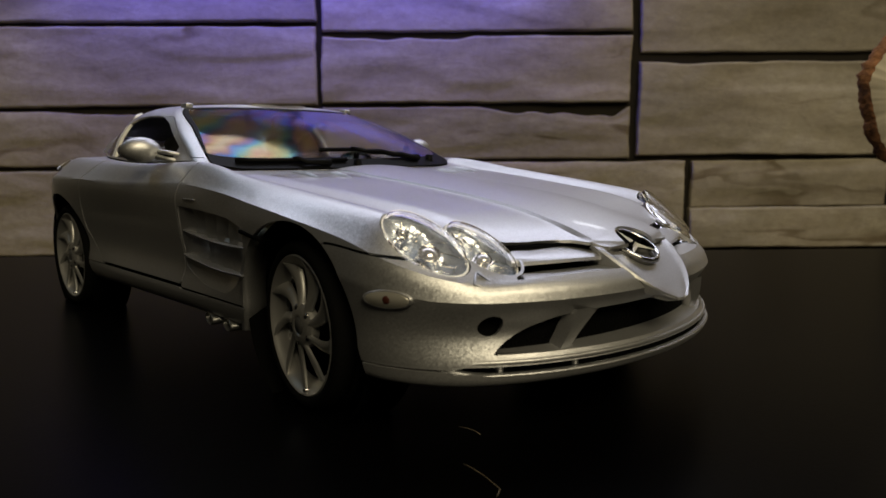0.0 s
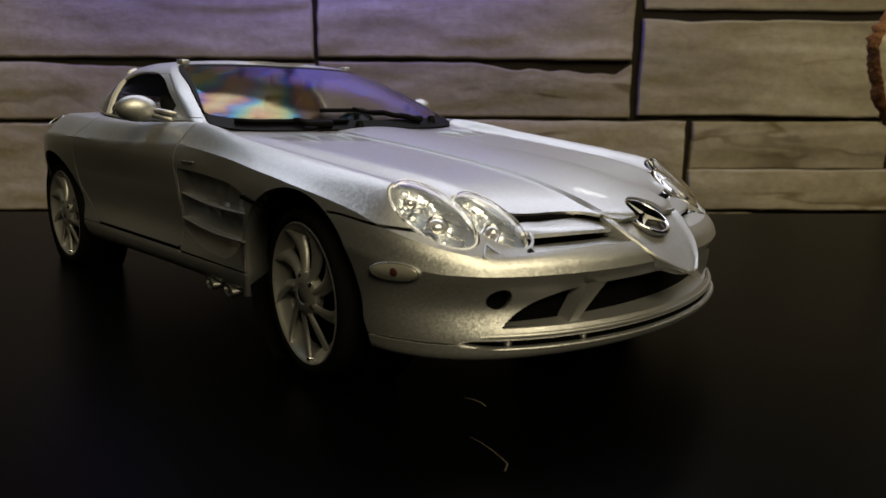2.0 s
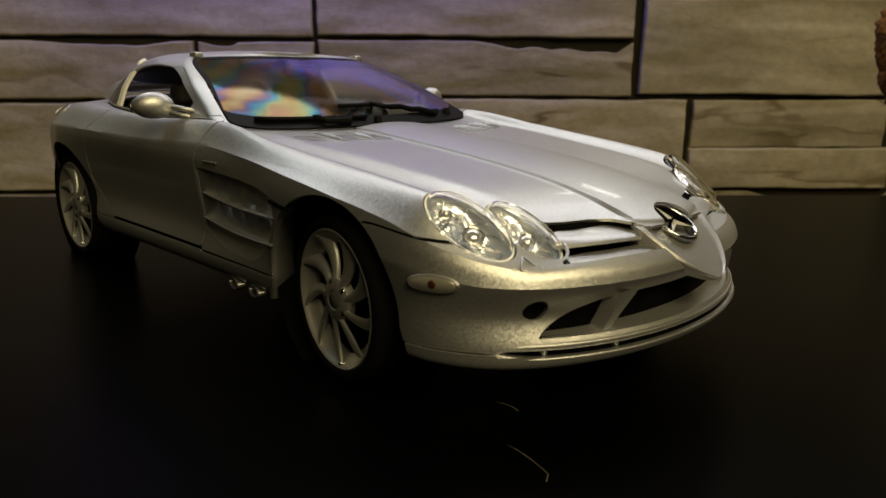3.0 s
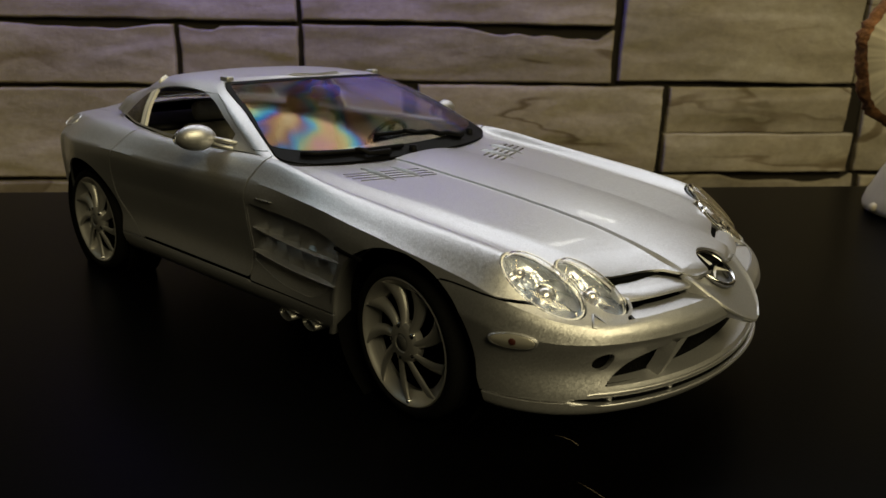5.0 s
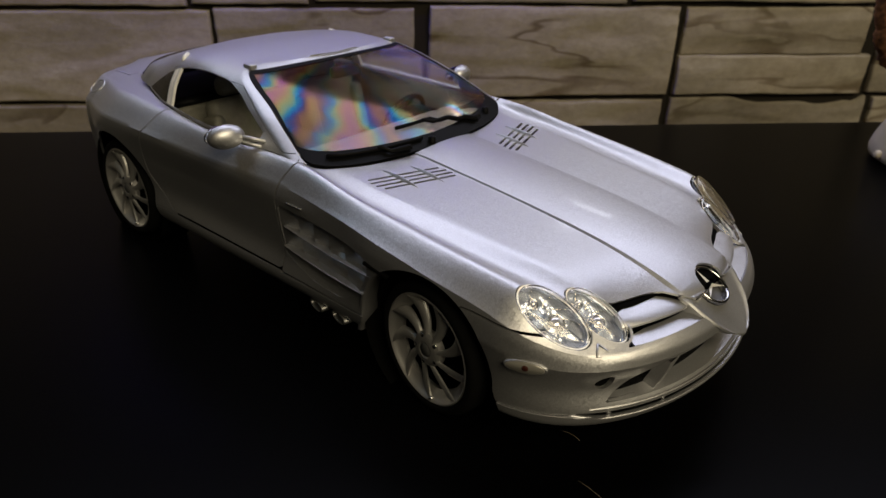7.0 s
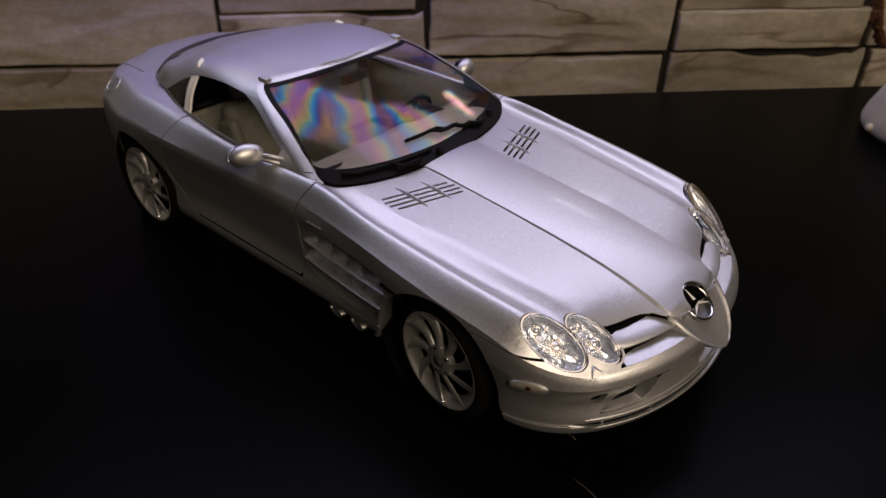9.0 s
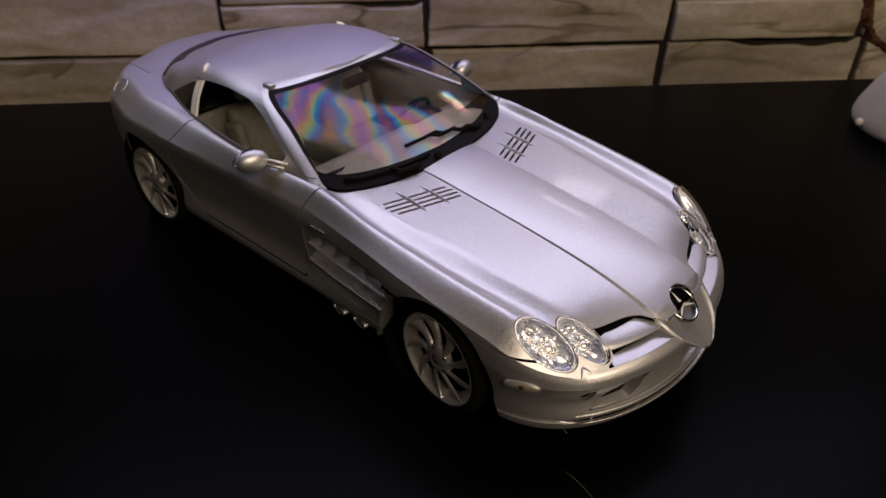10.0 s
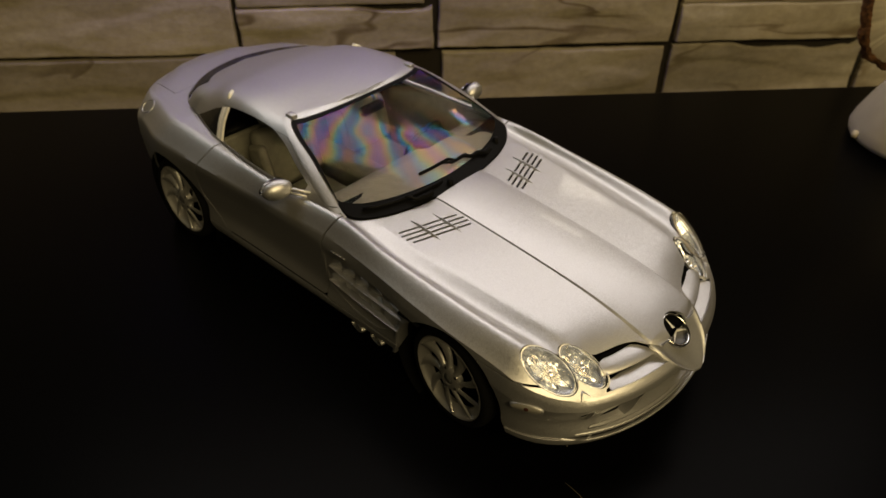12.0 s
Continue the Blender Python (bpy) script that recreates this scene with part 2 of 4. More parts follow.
        return (1 + 2 * t) * (1 - t) ** 2 * y[i] + t * (1 - t) ** 2 * h[i] * m[i] + t * t * (3 - 2 * t) * y[i + 1] + t * t * (t - 1) * h[i] * m[i + 1]
    return f


def loft(rails, steps, creases=()):
    """Rails: arrays (n, 3), sharp along those in creases. Returns a grid (n, k, 3) that runs smoothly across the rails, and the rail coordinate of each column."""
    R = np.stack(rails, 1)
    cols, vs = [], []
    last = R.shape[1] - 1
    for i in range(last):
        p0, p1, p2, p3 = R[:, max(i - 1, 0)], R[:, i], R[:, i + 1], R[:, min(i + 2, last)]
        l0, l1, l2 = (np.sqrt(np.linalg.norm(b - a, axis=1, keepdims=True)) + 1e-6 for a, b in ((p0, p1), (p1, p2), (p2, p3)))
        m1 = (p2 - p1) * (1, 1, 0) if i == 0 else (p2 - p1) if i in creases else l1 * ((p1 - p0) / l0 - (p2 - p0) / (l0 + l1) + (p2 - p1) / l1)
        m2 = (p2 - p1) * (1, 1, 2) if i == 0 and 1 in creases else (p2 - p1) if i == last - 1 or i + 1 in creases else l1 * ((p2 - p1) / l1 - (p3 - p1) / (l1 + l2) + (p3 - p2) / l2)
        n = steps[i]
        for k in range(n + (i == last - 1)):
            t = k / n
            cols.append((1 + 2 * t) * (1 - t) ** 2 * p1 + t * (1 - t) ** 2 * m1 + t * t * (3 - 2 * t) * p2 + t * t * (t - 1) * m2)
            vs.append(i + t)
    return np.stack(cols, 1), np.array(vs)


def cells(grid, ps, vs):
    """Quads of a grid; each corner is (p, v, x, w, z)."""
    n, k = grid.shape[:2]
    full = np.concatenate([np.broadcast_to(np.array(ps)[:, None, None], (n, k, 1)), np.broadcast_to(np.array(vs)[None, :, None], (n, k, 1)), grid], 2)
    return [np.array([full[i, j], full[i + 1, j], full[i + 1, j + 1], full[i, j + 1]]) for i in range(n - 1) for j in range(k - 1)]


def cut(polys, f):
    """Splits polygons along f(p, v, x, w, z) = 0: those with f < 0, and the rest."""
    inside, outside = [], []
    if not polys:
        return inside, outside
    sizes = [len(q) for q in polys]
    values = np.split(f(*np.concatenate(polys).T), np.cumsum(sizes)[:-1])
    for q, fv in zip(polys, values):
        if (fv < 0).all():
            inside.append(q)
        elif (fv >= 0).all():
            outside.append(q)
        else:
            a, b = [], []
            for i in range(len(q)):
                j = (i + 1) % len(q)
                (a if fv[i] < 0 else b).append(q[i])
                if (fv[i] < 0) != (fv[j] < 0):
                    m = q[i] + (q[j] - q[i]) * (fv[i] / (fv[i] - fv[j]))
                    a.append(m), b.append(m)
            if len(a) > 2:
                inside.append(np.array(a))
            if len(b) > 2:
                outside.append(np.array(b))
    return inside, outside


MM = 0.001


def skin(name, polys, mat, parent, label="", sides="both", thick=0.7, lift=0.0, angle=40):
    """A panel out of polygons in millimetres: on the near side (w to -y), the far side, or both in one mesh."""
    verts, faces, index = [], [], {}
    for sign in {"both": (-1, 1), "near": (-1,), "far": (1,)}[sides]:
        for q in polys:
            ids = []
            for c in q:
                key = (round(c[2] * 200), round(sign * c[3] * 200), round(c[4] * 200))
                if key not in index:
                    index[key] = len(verts)
                    verts.append((c[2] * MM, sign * c[3] * MM, c[4] * MM))
                if index[key] not in ids:
                    ids.append(index[key])
            if len(ids) > 2:
                faces.append(ids if sign < 0 else ids[::-1])
    me = bpy.data.meshes.new(name)
    me.from_pydata(verts, [], faces)
    me.materials.append(mat)
    me.polygons.foreach_set("use_smooth", [True] * len(me.polygons))
    me.validate()
    ob = new(name, me)
    ob.parent = parent
    if label:
        ob["label"] = label
    if thick:
        s = ob.modifiers.new("thickness", "SOLIDIFY")
        s.thickness, s.offset = thick * MM, -1 + 2 * lift
        crisp(ob, angle)
    return ob

# ---------------------------------------------------------------- room, wall and table



WALL, RIM_OF_TABLE = 0.350, 0.2367
FLOOR, CEILING = -0.74, 1.66

floor = link("floor", box_bm(-2.2, 2.4, -2.6, 0.5, FLOOR - 0.05, FLOOR), material("floor_boards", (0.12, 0.08, 0.05), 0.5), smooth=False)
tagged(floor, "dark floor of the room", "floor", kind="structure").matrix_world = ACROSS
ceiling = link("ceiling", box_bm(-2.2, 2.4, -2.6, 0.5, CEILING, CEILING + 0.05), PLASTER, smooth=False)
tagged(ceiling, "plain plaster ceiling", "ceiling", kind="structure").matrix_world = ACROSS
for nm, b in (("wall_south", (-2.2, 2.4, -2.65, -2.6)), ("wall_east", (2.4, 2.45, -2.6, 0.5)), ("wall_west", (-2.25, -2.2, -2.6, 0.5))):
    w = link(nm, box_bm(*b, FLOOR, CEILING), PLASTER, smooth=False)
    tagged(w, "plain plaster wall of the dim room", "wall", kind="structure").matrix_world = ACROSS
wall = link("wall_north", box_bm(-2.2, 2.4, WALL + 0.004, WALL + 0.16, FLOOR, CEILING), JOINT, smooth=False)
tagged(wall, "wall printed with grey-brown stones, built as raised blocks", "wall", kind="structure").matrix_world = ACROSS

table = new("table")
tagged(table, "black table with a satin top", "table").matrix_world = ACROSS
part("tabletop", box_bm(-0.62, 0.78, -0.5, RIM_OF_TABLE, -0.03, 0, 0.002), TABLE, table)
for u in (-0.58, 0.74):
    for d in (-0.46, 0.2):
        part("leg", box_bm(u - 0.025, u + 0.025, d - 0.025, d + 0.025, FLOOR, -0.03, 0.002), TABLE, table)

# stones of a flat printed wall covering, modelled as raised blocks: along the wall from, to, up from, to, how far
# proud; then where the upper edge breaks away: from, to (shares of the length), how deep
UPPER = [
    (-0.52, -0.0490, 0.1420, 0.215, 4), (-0.52, -0.0490, 0.0860, 0.1390, 5), (-0.52, -0.1275, 0.0455, 0.0835, 5, 0.72, 0.97, 0.0035), (-0.1245, -0.0490, 0.0470, 0.0835, 4, 0.0, 0.35, 0.0030),
    (-0.0455, 0.1665, 0.1350, 0.215, 5), (-0.0455, 0.1665, 0.0875, 0.1320, 5, 0.02, 0.5, 0.0025), (-0.0455, 0.1665, 0.0490, 0.0850, 4, 0.50, 1.0, 0.0065),
    (0.1715, 0.43, 0.1198, 0.215, 4), (0.1720, 0.3485, 0.0500, 0.1145, 5, 0.02, 0.5, 0.0015), (0.3510, 0.56, 0.0500, 0.1135, 4),
]
LOWER = [
    (-0.52, -0.1135, -0.0165, 0.0432, 5), (-0.1110, 0.0205, 0.0170, 0.0450, 4), (-0.1110, 0.0265, -0.0155, 0.0155, 6, 0.6, 1.0, 0.0040), (0.0300, 0.2060, -0.0155, 0.0468, 5),
    (0.2105, 0.3495, 0.0138, 0.0470, 4), (0.2095, 0.3560, -0.0150, 0.0142, 6), (0.3615, 0.56, -0.0145, 0.0470, 4),
    (-0.52, -0.0005, -0.08, -0.0185, 5), (0.0340, 0.2040, -0.08, -0.0187, 4), (0.2095, 0.3640, -0.08, -0.0165, 3, 0.30, 0.985, 0.0070), (0.3690, 0.56, -0.08, -0.0180, 4),
]
# unseen rows higher up, added so that the windscreen reflects a pale wall
UNSEEN_ROWS = [(u + shift, u + shift + long - 0.004, z, z + tall - 0.004, 4) for z, tall, shift, long in ((0.2185, 0.060, 0.0, 0.24), (0.2785, 0.070, 0.1, 0.27), (0.3485, 0.058, -0.06, 0.22)) for u in np.arange(-0.56, 0.5, long)]


def printed_stone_bm(u0, u1, z0, z1, proud, start=0.0, stop=0.0, lost=0.0, seed=0):
    """One stone of the print, raised as a split block with a flat, layered face and a sharp, broken rim."""
    rnd = random.Random(seed)
    bm = bmesh.new()
    o = Vector((rnd.uniform(-9, 9), rnd.uniform(-9, 9), rnd.uniform(-9, 9)))
    inset = (0.0, 0.0003, 0.0009, 0.0020)
    spread = lambda lo, hi, step: [lo + d for d in inset] + list(np.linspace(lo + 0.004, hi - 0.004, max(3, int((hi - lo) / step)))) + [hi - d for d in inset[::-1]]
    tilt = rnd.uniform(-0.03, 0.03)
    rows = []
    for z in spread(z0, z1, 0.0022):
        row, b = [], (z - z0) / (z1 - z0)
        for u in spread(u0, u1, 0.0030):
            a = (u - u0) / (u1 - u0)
            q = Vector((u * 22, z * 40, 0)) + o
            ledge = Vector((u * 11, z * 55, 5)) + o
            rim = min(u - u0, u1 - u, z - z0, z1 - z)
            # the upper edge breaks away over a stretch
            bite = lost * min(1, max(0, (a - start) / 0.14)) * min(1, max(0, (stop - a) / 0.05)) * (0.75 + 0.5 * noise.noise(Vector((u * 60, 1.3, 0)) + o)) if lost else 0.0
            du = (0.0010 * noise.noise(Vector((u * 9, z * 30, 3.1)) + o) + 0.0006 * noise.noise(q * 3.2)) * (1 if min(a, 1 - a) < 0.12 else 0.3) + tilt * (z - (z0 + z1) / 2) * (abs(2 * a - 1) ** 3)
            dz = 0.0008 * noise.noise(Vector((u * 12, b * 0.6, 7.7)) + o) + 0.0006 * noise.noise(Vector((u * 55, b * 0.8, 2.2)) + o) - bite * b ** 2
            step = 0.0016 * max(-0.4, min(0.5, 3.0 * noise.noise(ledge))) + 0.0010 * noise.noise(q * 0.7) + 0.0005 * noise.noise(q * 3.0)
            depth = -0.003 if rim < 1e-6 else 0.7 * proud * MM * min(1.0, 0.45 + rim / 0.0016) + step
            row.append(bm.verts.new((u + du, WALL + 0.003 - max(depth, -0.003), z + dz)))
        rows.append(row)
    for low, high in zip(rows, rows[1:]):
        for i in range(len(low) - 1):
            bm.faces.new((low[i], low[i + 1], high[i + 1], high[i]))
    return bm


for k, s in enumerate(UPPER + LOWER + UNSEEN_ROWS):
    part("stone", printed_stone_bm(*s, seed=k), STONE_PRINT, wall)


# ---------------------------------------------------------------- the model car: its surfaces, in millimetres
# x forwards from the front axle, w out from the middle, z up
FX, RX = 20.0, -176.0                                 # where the flanks turn into the nose and the tail
FRONT, SIDE, REAR = 72, 180, 36


def body_rail(front, rear, w, z, bend=2.0):
    """A line from the middle of the nose along the flank to the middle of the tail."""
    a, b = np.linspace(0, math.pi / 2, FRONT + 1), np.linspace(0, math.pi / 2, REAR + 1)
    side = np.linspace(FX, RX, SIDE + 1)
    x = np.concatenate([FX + (front - FX) * np.cos(a) ** (2 / bend), side[1:], (RX + (rear - RX) * np.sin(b))[1:]])
    out = np.concatenate([w(FX) * np.sin(a) ** (2 / bend), w(side)[1:], (w(RX) * np.cos(b))[1:]])
    return np.stack([x, out, z(x)], 1)


stations = np.concatenate([np.linspace(0, 1, FRONT + 1), np.linspace(1, 2, SIDE + 1)[1:], np.linspace(2, 3, REAR + 1)[1:]])
crest = body_rail(49.5, -202, curve((20, 46.5), (0, 47.2), (-30, 47.6), (-54, 46.5), (-90, 47.5), (-126, 47), (-150, 46.5), (-176, 41)),
                  curve((50, 35.4), (47, 35.7), (45, 35.0), (42, 34.2), (37, 35.4), (34, 36.6), (30, 38.9), (24, 42.4), (10, 44.8), (0, 46), (-25, 48.9), (-54, 52.3), (-90, 51.5), (-126, 52.3), (-150, 53.0), (-176, 52), (-202, 50)))


def top_rail(share, w, z):
    """A line over the bonnet and the tail deck, never further out than a share of the crest."""
    x = crest[:, 0]
    return np.stack([x, np.minimum(w(x), share * crest[:, 1]), z(x)], 1)


spine = top_rail(0, curve((60, 0), (-210, 0)), curve((50, 36.0), (47, 37.4), (40, 40), (24, 43.8), (0, 47), (-23, 49.4), (-40, 50.8), (-60, 51), (-150, 54), (-166, 55.5), (-190, 54.5), (-202, 52)))
ridge = top_rail(0.60, curve((60, 12.6), (-39, 12.6), (-60, 14), (-210, 14)), curve((50, 35.6), (47, 36.7), (40, 39.2), (24, 43), (0, 46.2), (-23, 48.5), (-39, 49.8), (-60, 50), (-150, 53.6), (-166, 55.3), (-190, 54), (-202, 51.8)))
ditch = top_rail(0.67, curve((60, 13.5), (40, 13.4), (10, 13.05), (-39, 12.95), (-60, 15), (-210, 16)), curve((50, 35.5), (47, 36.3), (42.6, 37.5), (36, 39.7), (24, 42.45), (0, 45.72), (-23, 48.05), (-39, 49.35), (-60, 49.8), (-150, 53.5), (-166, 55.2), (-190, 54), (-202, 51.7)))
valley = top_rail(0.80, curve((60, 33), (30, 33), (16, 34.6), (-4, 36), (-26, 38), (-54, 39.5), (-210, 34)),
                  curve((50, 35.4), (47, 35.8), (45, 35.0), (43, 34.5), (40, 35.3), (36.4, 37.0), (30, 40.3), (24, 42.2), (0, 45.4), (-28, 48.25), (-45, 49.7), (-60, 50.6), (-150, 53.5), (-176, 53), (-202, 51)))
groove = top_rail(0.93, curve((60, 38), (30, 38.0), (24.5, 39.2), (15, 40.8), (0, 42.6), (-15, 43.8), (-32, 45.0), (-54, 44.6), (-90, 45), (-126, 43), (-150, 42.4), (-176, 38), (-210, 34)),
                  curve((50, 35.4), (47, 35.7), (45, 35.0), (42, 34.3), (36.4, 36.6), (30, 39.6), (24, 41.0), (10, 42.8), (0, 44.0), (-15, 45.8), (-32, 47.7), (-44, 49.3), (-54, 51.0), (-60, 51.7), (-90, 51.3), (-126, 52.6), (-150, 53.3), (-176, 52.6), (-202, 50.5)))
shoulder = body_rail(54.2, -201.5, curve((20, 53.1), (0, 54.3), (-12, 54.1), (-32, 52.9), (-55, 51.6), (-72, 52.1), (-100, 52.8), (-126, 54.3), (-150, 54.6), (-176, 48)),
                     curve((53.2, 31.0), (47, 30.9), (43, 30.7), (38, 31.9), (30, 34.7), (20, 38.0), (0, 41.6), (-12, 43.2), (-32, 45.4), (-55, 46.6), (-72, 46.2), (-100, 45.6), (-126, 46.4), (-150, 46.4), (-176, 45.5), (-204, 44)))
under = body_rail(55.2, -202, curve((20, 53.7), (0, 54.9), (-15, 54.6), (-30, 53.2), (-57, 52.5), (-100, 53.0), (-126, 54.5), (-150, 55), (-176, 48.6)),
                  curve((54, 29.8), (47, 29.7), (43, 29.6), (38, 30.5), (30, 33.0), (20, 35.6), (0, 38.6), (-25, 41.4), (-57, 43.4), (-100, 43.6), (-126, 44.2), (-150, 44), (-176, 43.4), (-204, 42)))
waist = body_rail(55.9, -202, curve((20, 54.4), (0, 55.1), (-15, 54.6), (-30, 53.5), (-57, 51.9), (-100, 51.2), (-126, 53.0), (-150, 55), (-176, 49)),
                  curve((54.2, 27.8), (45, 27.9), (38, 28.3), (30, 29.6), (20, 31.2), (0, 34.0), (-25, 35.6), (-57, 36), (-100, 35.6), (-126, 36), (-150, 37), (-176, 37), (-205, 37)))
flank = body_rail(52.4, -203, curve((20, 53.6), (0, 54.2), (-20, 53.0), (-57, 50.6), (-100, 50.2), (-126, 51.6), (-150, 54), (-176, 48)),
                  curve((53, 22), (40, 22), (20, 22.5), (0, 24), (-57, 25), (-100, 25), (-150, 26), (-176, 26), (-205, 26)))
tuck = 0.8 * waist + 0.2 * flank
lip = body_rail(56.0, -202, curve((20, 53.4), (0, 53.2), (-20, 52.6), (-57, 52.6), (-100, 52.7), (-126, 52.8), (-150, 53), (-176, 46)),
                curve((56, 15.6), (40, 15.5), (20, 15.8), (-20, 17.4), (-100, 17.4), (-126, 17.6), (-150, 18), (-176, 18), (-202, 18)))
chin = body_rail(55.4, -200, curve((20, 52.9), (0, 52), (-20, 51), (-57, 50.4), (-100, 50.4), (-126, 50.5), (-150, 50), (-176, 45)),
                 curve((56, 13.2), (40, 12.6), (28, 13.0), (20, 13.5), (-20, 13.8), (-100, 13.4), (-150, 13), (-176, 13), (-200, 14)))
belly = body_rail(47, -190, curve((20, 46), (-176, 38)), curve((50, 12.4), (20, 12.8), (-20, 13.2), (-100, 12.8), (-176, 12), (-200, 13)))

body_grid, body_v = loft([spine, ridge, ditch, valley, groove, crest, shoulder, under, waist, tuck, flank, lip, chin, belly], [7, 2, 11, 7, 7, 9, 3, 6, 3, 7, 9, 5, 3], (1, 2, 3, 6, 8))
body = cells(body_grid, stations, body_v)

# greenhouse
GF, GS, GR = 48, 110, 32
roof_p = np.concatenate([np.linspace(0, 1, GF + 1), np.linspace(1, 2, GS + 1)[1:], np.linspace(2, 3, GR + 1)[1:]])


def cabin_rail(xf, front, xr, rear, w, z, bend=2.0):
    a, b = np.linspace(0, math.pi / 2, GF + 1), np.linspace(0, math.pi / 2, GR + 1)
    side = np.linspace(xf, xr, GS + 1)
    x = np.concatenate([xf + (front - xf) * np.cos(a) ** (2 / bend), side[1:], (xr + (rear - xr) * np.sin(b))[1:]])
    out = np.concatenate([w(xf) * np.sin(a) ** (2 / bend), w(side)[1:], (w(xr) * np.cos(b))[1:]])
    return np.stack([x, out, z(x)], 1)


belt = cabin_rail(-60, -39.5, -150, -174, curve((-60, 46), (-90, 46.5), (-126, 43.6), (-150, 37.5)), curve((-39, 50.0), (-46, 50.2), (-52, 51.4), (-60, 52.6), (-90, 52.2), (-126, 53.2), (-150, 55), (-174, 57)), 2.2)
brow = cabin_rail(-97, -88.6, -146, -166, curve((-97, 32.6), (-110, 33.8), (-129, 33), (-146, 28)), curve((-88.6, 69.5), (-92, 69.0), (-97, 68.7), (-112, 68.7), (-129, 67.2), (-146, 63.6), (-166, 60)), 2.6)
glass_mid = 0.5 * (belt + brow) + np.stack([np.interp(roof_p, [0, 1, 2, 3], [1.6, 0, 0, -1.5]), np.interp(roof_p, [0, 0.8, 1, 2, 3], [0, 1.2, 1.8, 1.2, 0]), np.interp(roof_p, [0, 1, 2, 3], [1.3, 0.9, 0.9, 1.2])], 1)
over = brow * np.array([1, 0.5, 0]) + np.stack([0 * roof_p, 0 * roof_p, curve((-88.6, 70), (-94, 70.3), (-108, 70.9), (-130, 69.3), (-146, 65.6), (-166, 60.4))(brow[:, 0])], 1)
top = brow * np.array([1, 0, 0]) + np.stack([0 * roof_p, 0 * roof_p, curve((-88.6, 70), (-94, 70.6), (-108, 71.3), (-130, 69.8), (-146, 66.0), (-166, 60.6))(brow[:, 0])], 1)
cabin_grid, cabin_v = loft([top, over, brow, glass_mid, belt], [4, 6, 12, 12])
cabin = cells(cabin_grid, roof_p, cabin_v)


def push(polys, grid_polys_normal, amount):
    """Polygons moved along one direction (x, w, z) each corner by amount(p, v, x, w, z)."""
    out = []
    for q in polys:
        q = q.copy()
        q[:, 2:] += np.array(grid_polys_normal)[None, :] * amount(*q.T)[:, None]
        out.append(q)
    return out


def gap(polys, f, width=0.34):
    """Parts polygons along f = 0 and leaves a joint between them."""
    a, b = cut(polys, lambda *c: f(*c) + width / 2)
    _, b = cut(b, lambda *c: f(*c) - width / 2)
    return a, b


car = new("model_car")
tagged(car, "silver die-cast model coupe on a black table", "model car").location = (0, 0.052, 0)

# dark shell just under the paint, seen through the joints
du, dv = np.gradient(body_grid, axis=0), np.gradient(body_grid, axis=1)
nrm = np.cross(du, dv)
nrm /= np.maximum(np.linalg.norm(nrm, axis=2, keepdims=True), 1e-9)
nrm *= np.sign(np.median(np.sum(nrm * (body_grid - np.array([-80, 0, 25])), axis=2)))
liner = cells(body_grid - 1.3 * nrm, stations, body_v)

ARCH = 22.2
for cx in (0, -150):
    _, body = cut(body, lambda p, v, x, w, z: np.where((w > 32) & (v > 3.2), np.where(z > 18.6, np.hypot(x - cx, z - 18.6), np.abs(x - cx) - 0.35 * (18.6 - z)) - ARCH, 1.0))
    _, liner = cut(liner, lambda p, v, x, w, z: np.where((w > 32) & (v > 3.2), np.where(z > 18.6, np.hypot(x - cx, z - 18.6), np.abs(x - cx) - 0.35 * (18.6 - z)) - ARCH - 0.3, 1.0))

BELT_W = curve((-176, 0), (-172, 12), (-165, 26), (-150, 37), (-126, 43.2), (-90, 46), (-60, 45.6))


def under_cabin(p, v, x, w, z):
    """Negative where the cabin stands on the body."""
    front = (np.abs(np.maximum(x, -60) + 60) / 20.2) ** 2.2 + (np.abs(w) / 45.8) ** 2.2 - 1
    return np.where(v < 5.3, np.where(x > -60, front, (w - BELT_W(x)) / 45), 1.0)


cowl, body = cut(body, under_cabin)
cowl, _ = cut(cowl, lambda p, v, x, w, z: -62 - x)
cowl, _ = cut(cowl, lambda *c: -0.42 - under_cabin(*c))
cowl = push(cowl, (0, 0, -1), lambda *c: 0.45 - 1.2 * np.clip(under_cabin(*c), -0.42, 0))
_, liner = cut(liner, lambda p, v, x, w, z: under_cabin(p, v, x, w + 1, z))


# headlights: two ovals, each with a middle, a long half axis and a half width
def oval(a, b, normal, half):
    a, b = np.array(a, float), np.array(b, float)
    long = (b - a) / np.linalg.norm(b - a)
    n = np.array(normal, float) - np.dot(normal, long) * long
    n /= np.linalg.norm(n)
    return (a + b) / 2, long, np.cross(n, long), n, np.linalg.norm(b - a) / 2, half


def in_oval(o, x, w, z):
    c, long, side, n, a, b = o
    dx, dw, dz = x - c[0], w - c[1], z - c[2]
    e = np.sqrt(((dx * long[0] + dw * long[1] + dz * long[2]) / a) ** 2 + ((dx * side[0] + dw * side[1] + dz * side[2]) / b) ** 2)
    return np.where(x > 15, e - 1, 1.0)


OUTER = oval((22.6, 46.4, 42.9), (38.6, 41.0, 32.7), (0.578, 0.256, 0.774), 5.2)
INNER = oval((29.0, 36.2, 40.8), (43.4, 32.7, 31.9), (0.56, 0.155, 0.814), 4.3)


def lamp_field(p, v, x, w, z):
    return np.minimum(in_oval(OUTER, x, w, z), in_oval(INNER, x, w, z))


whole_front, _ = cut(body, lambda p, v, x, w, z: 10 - x)
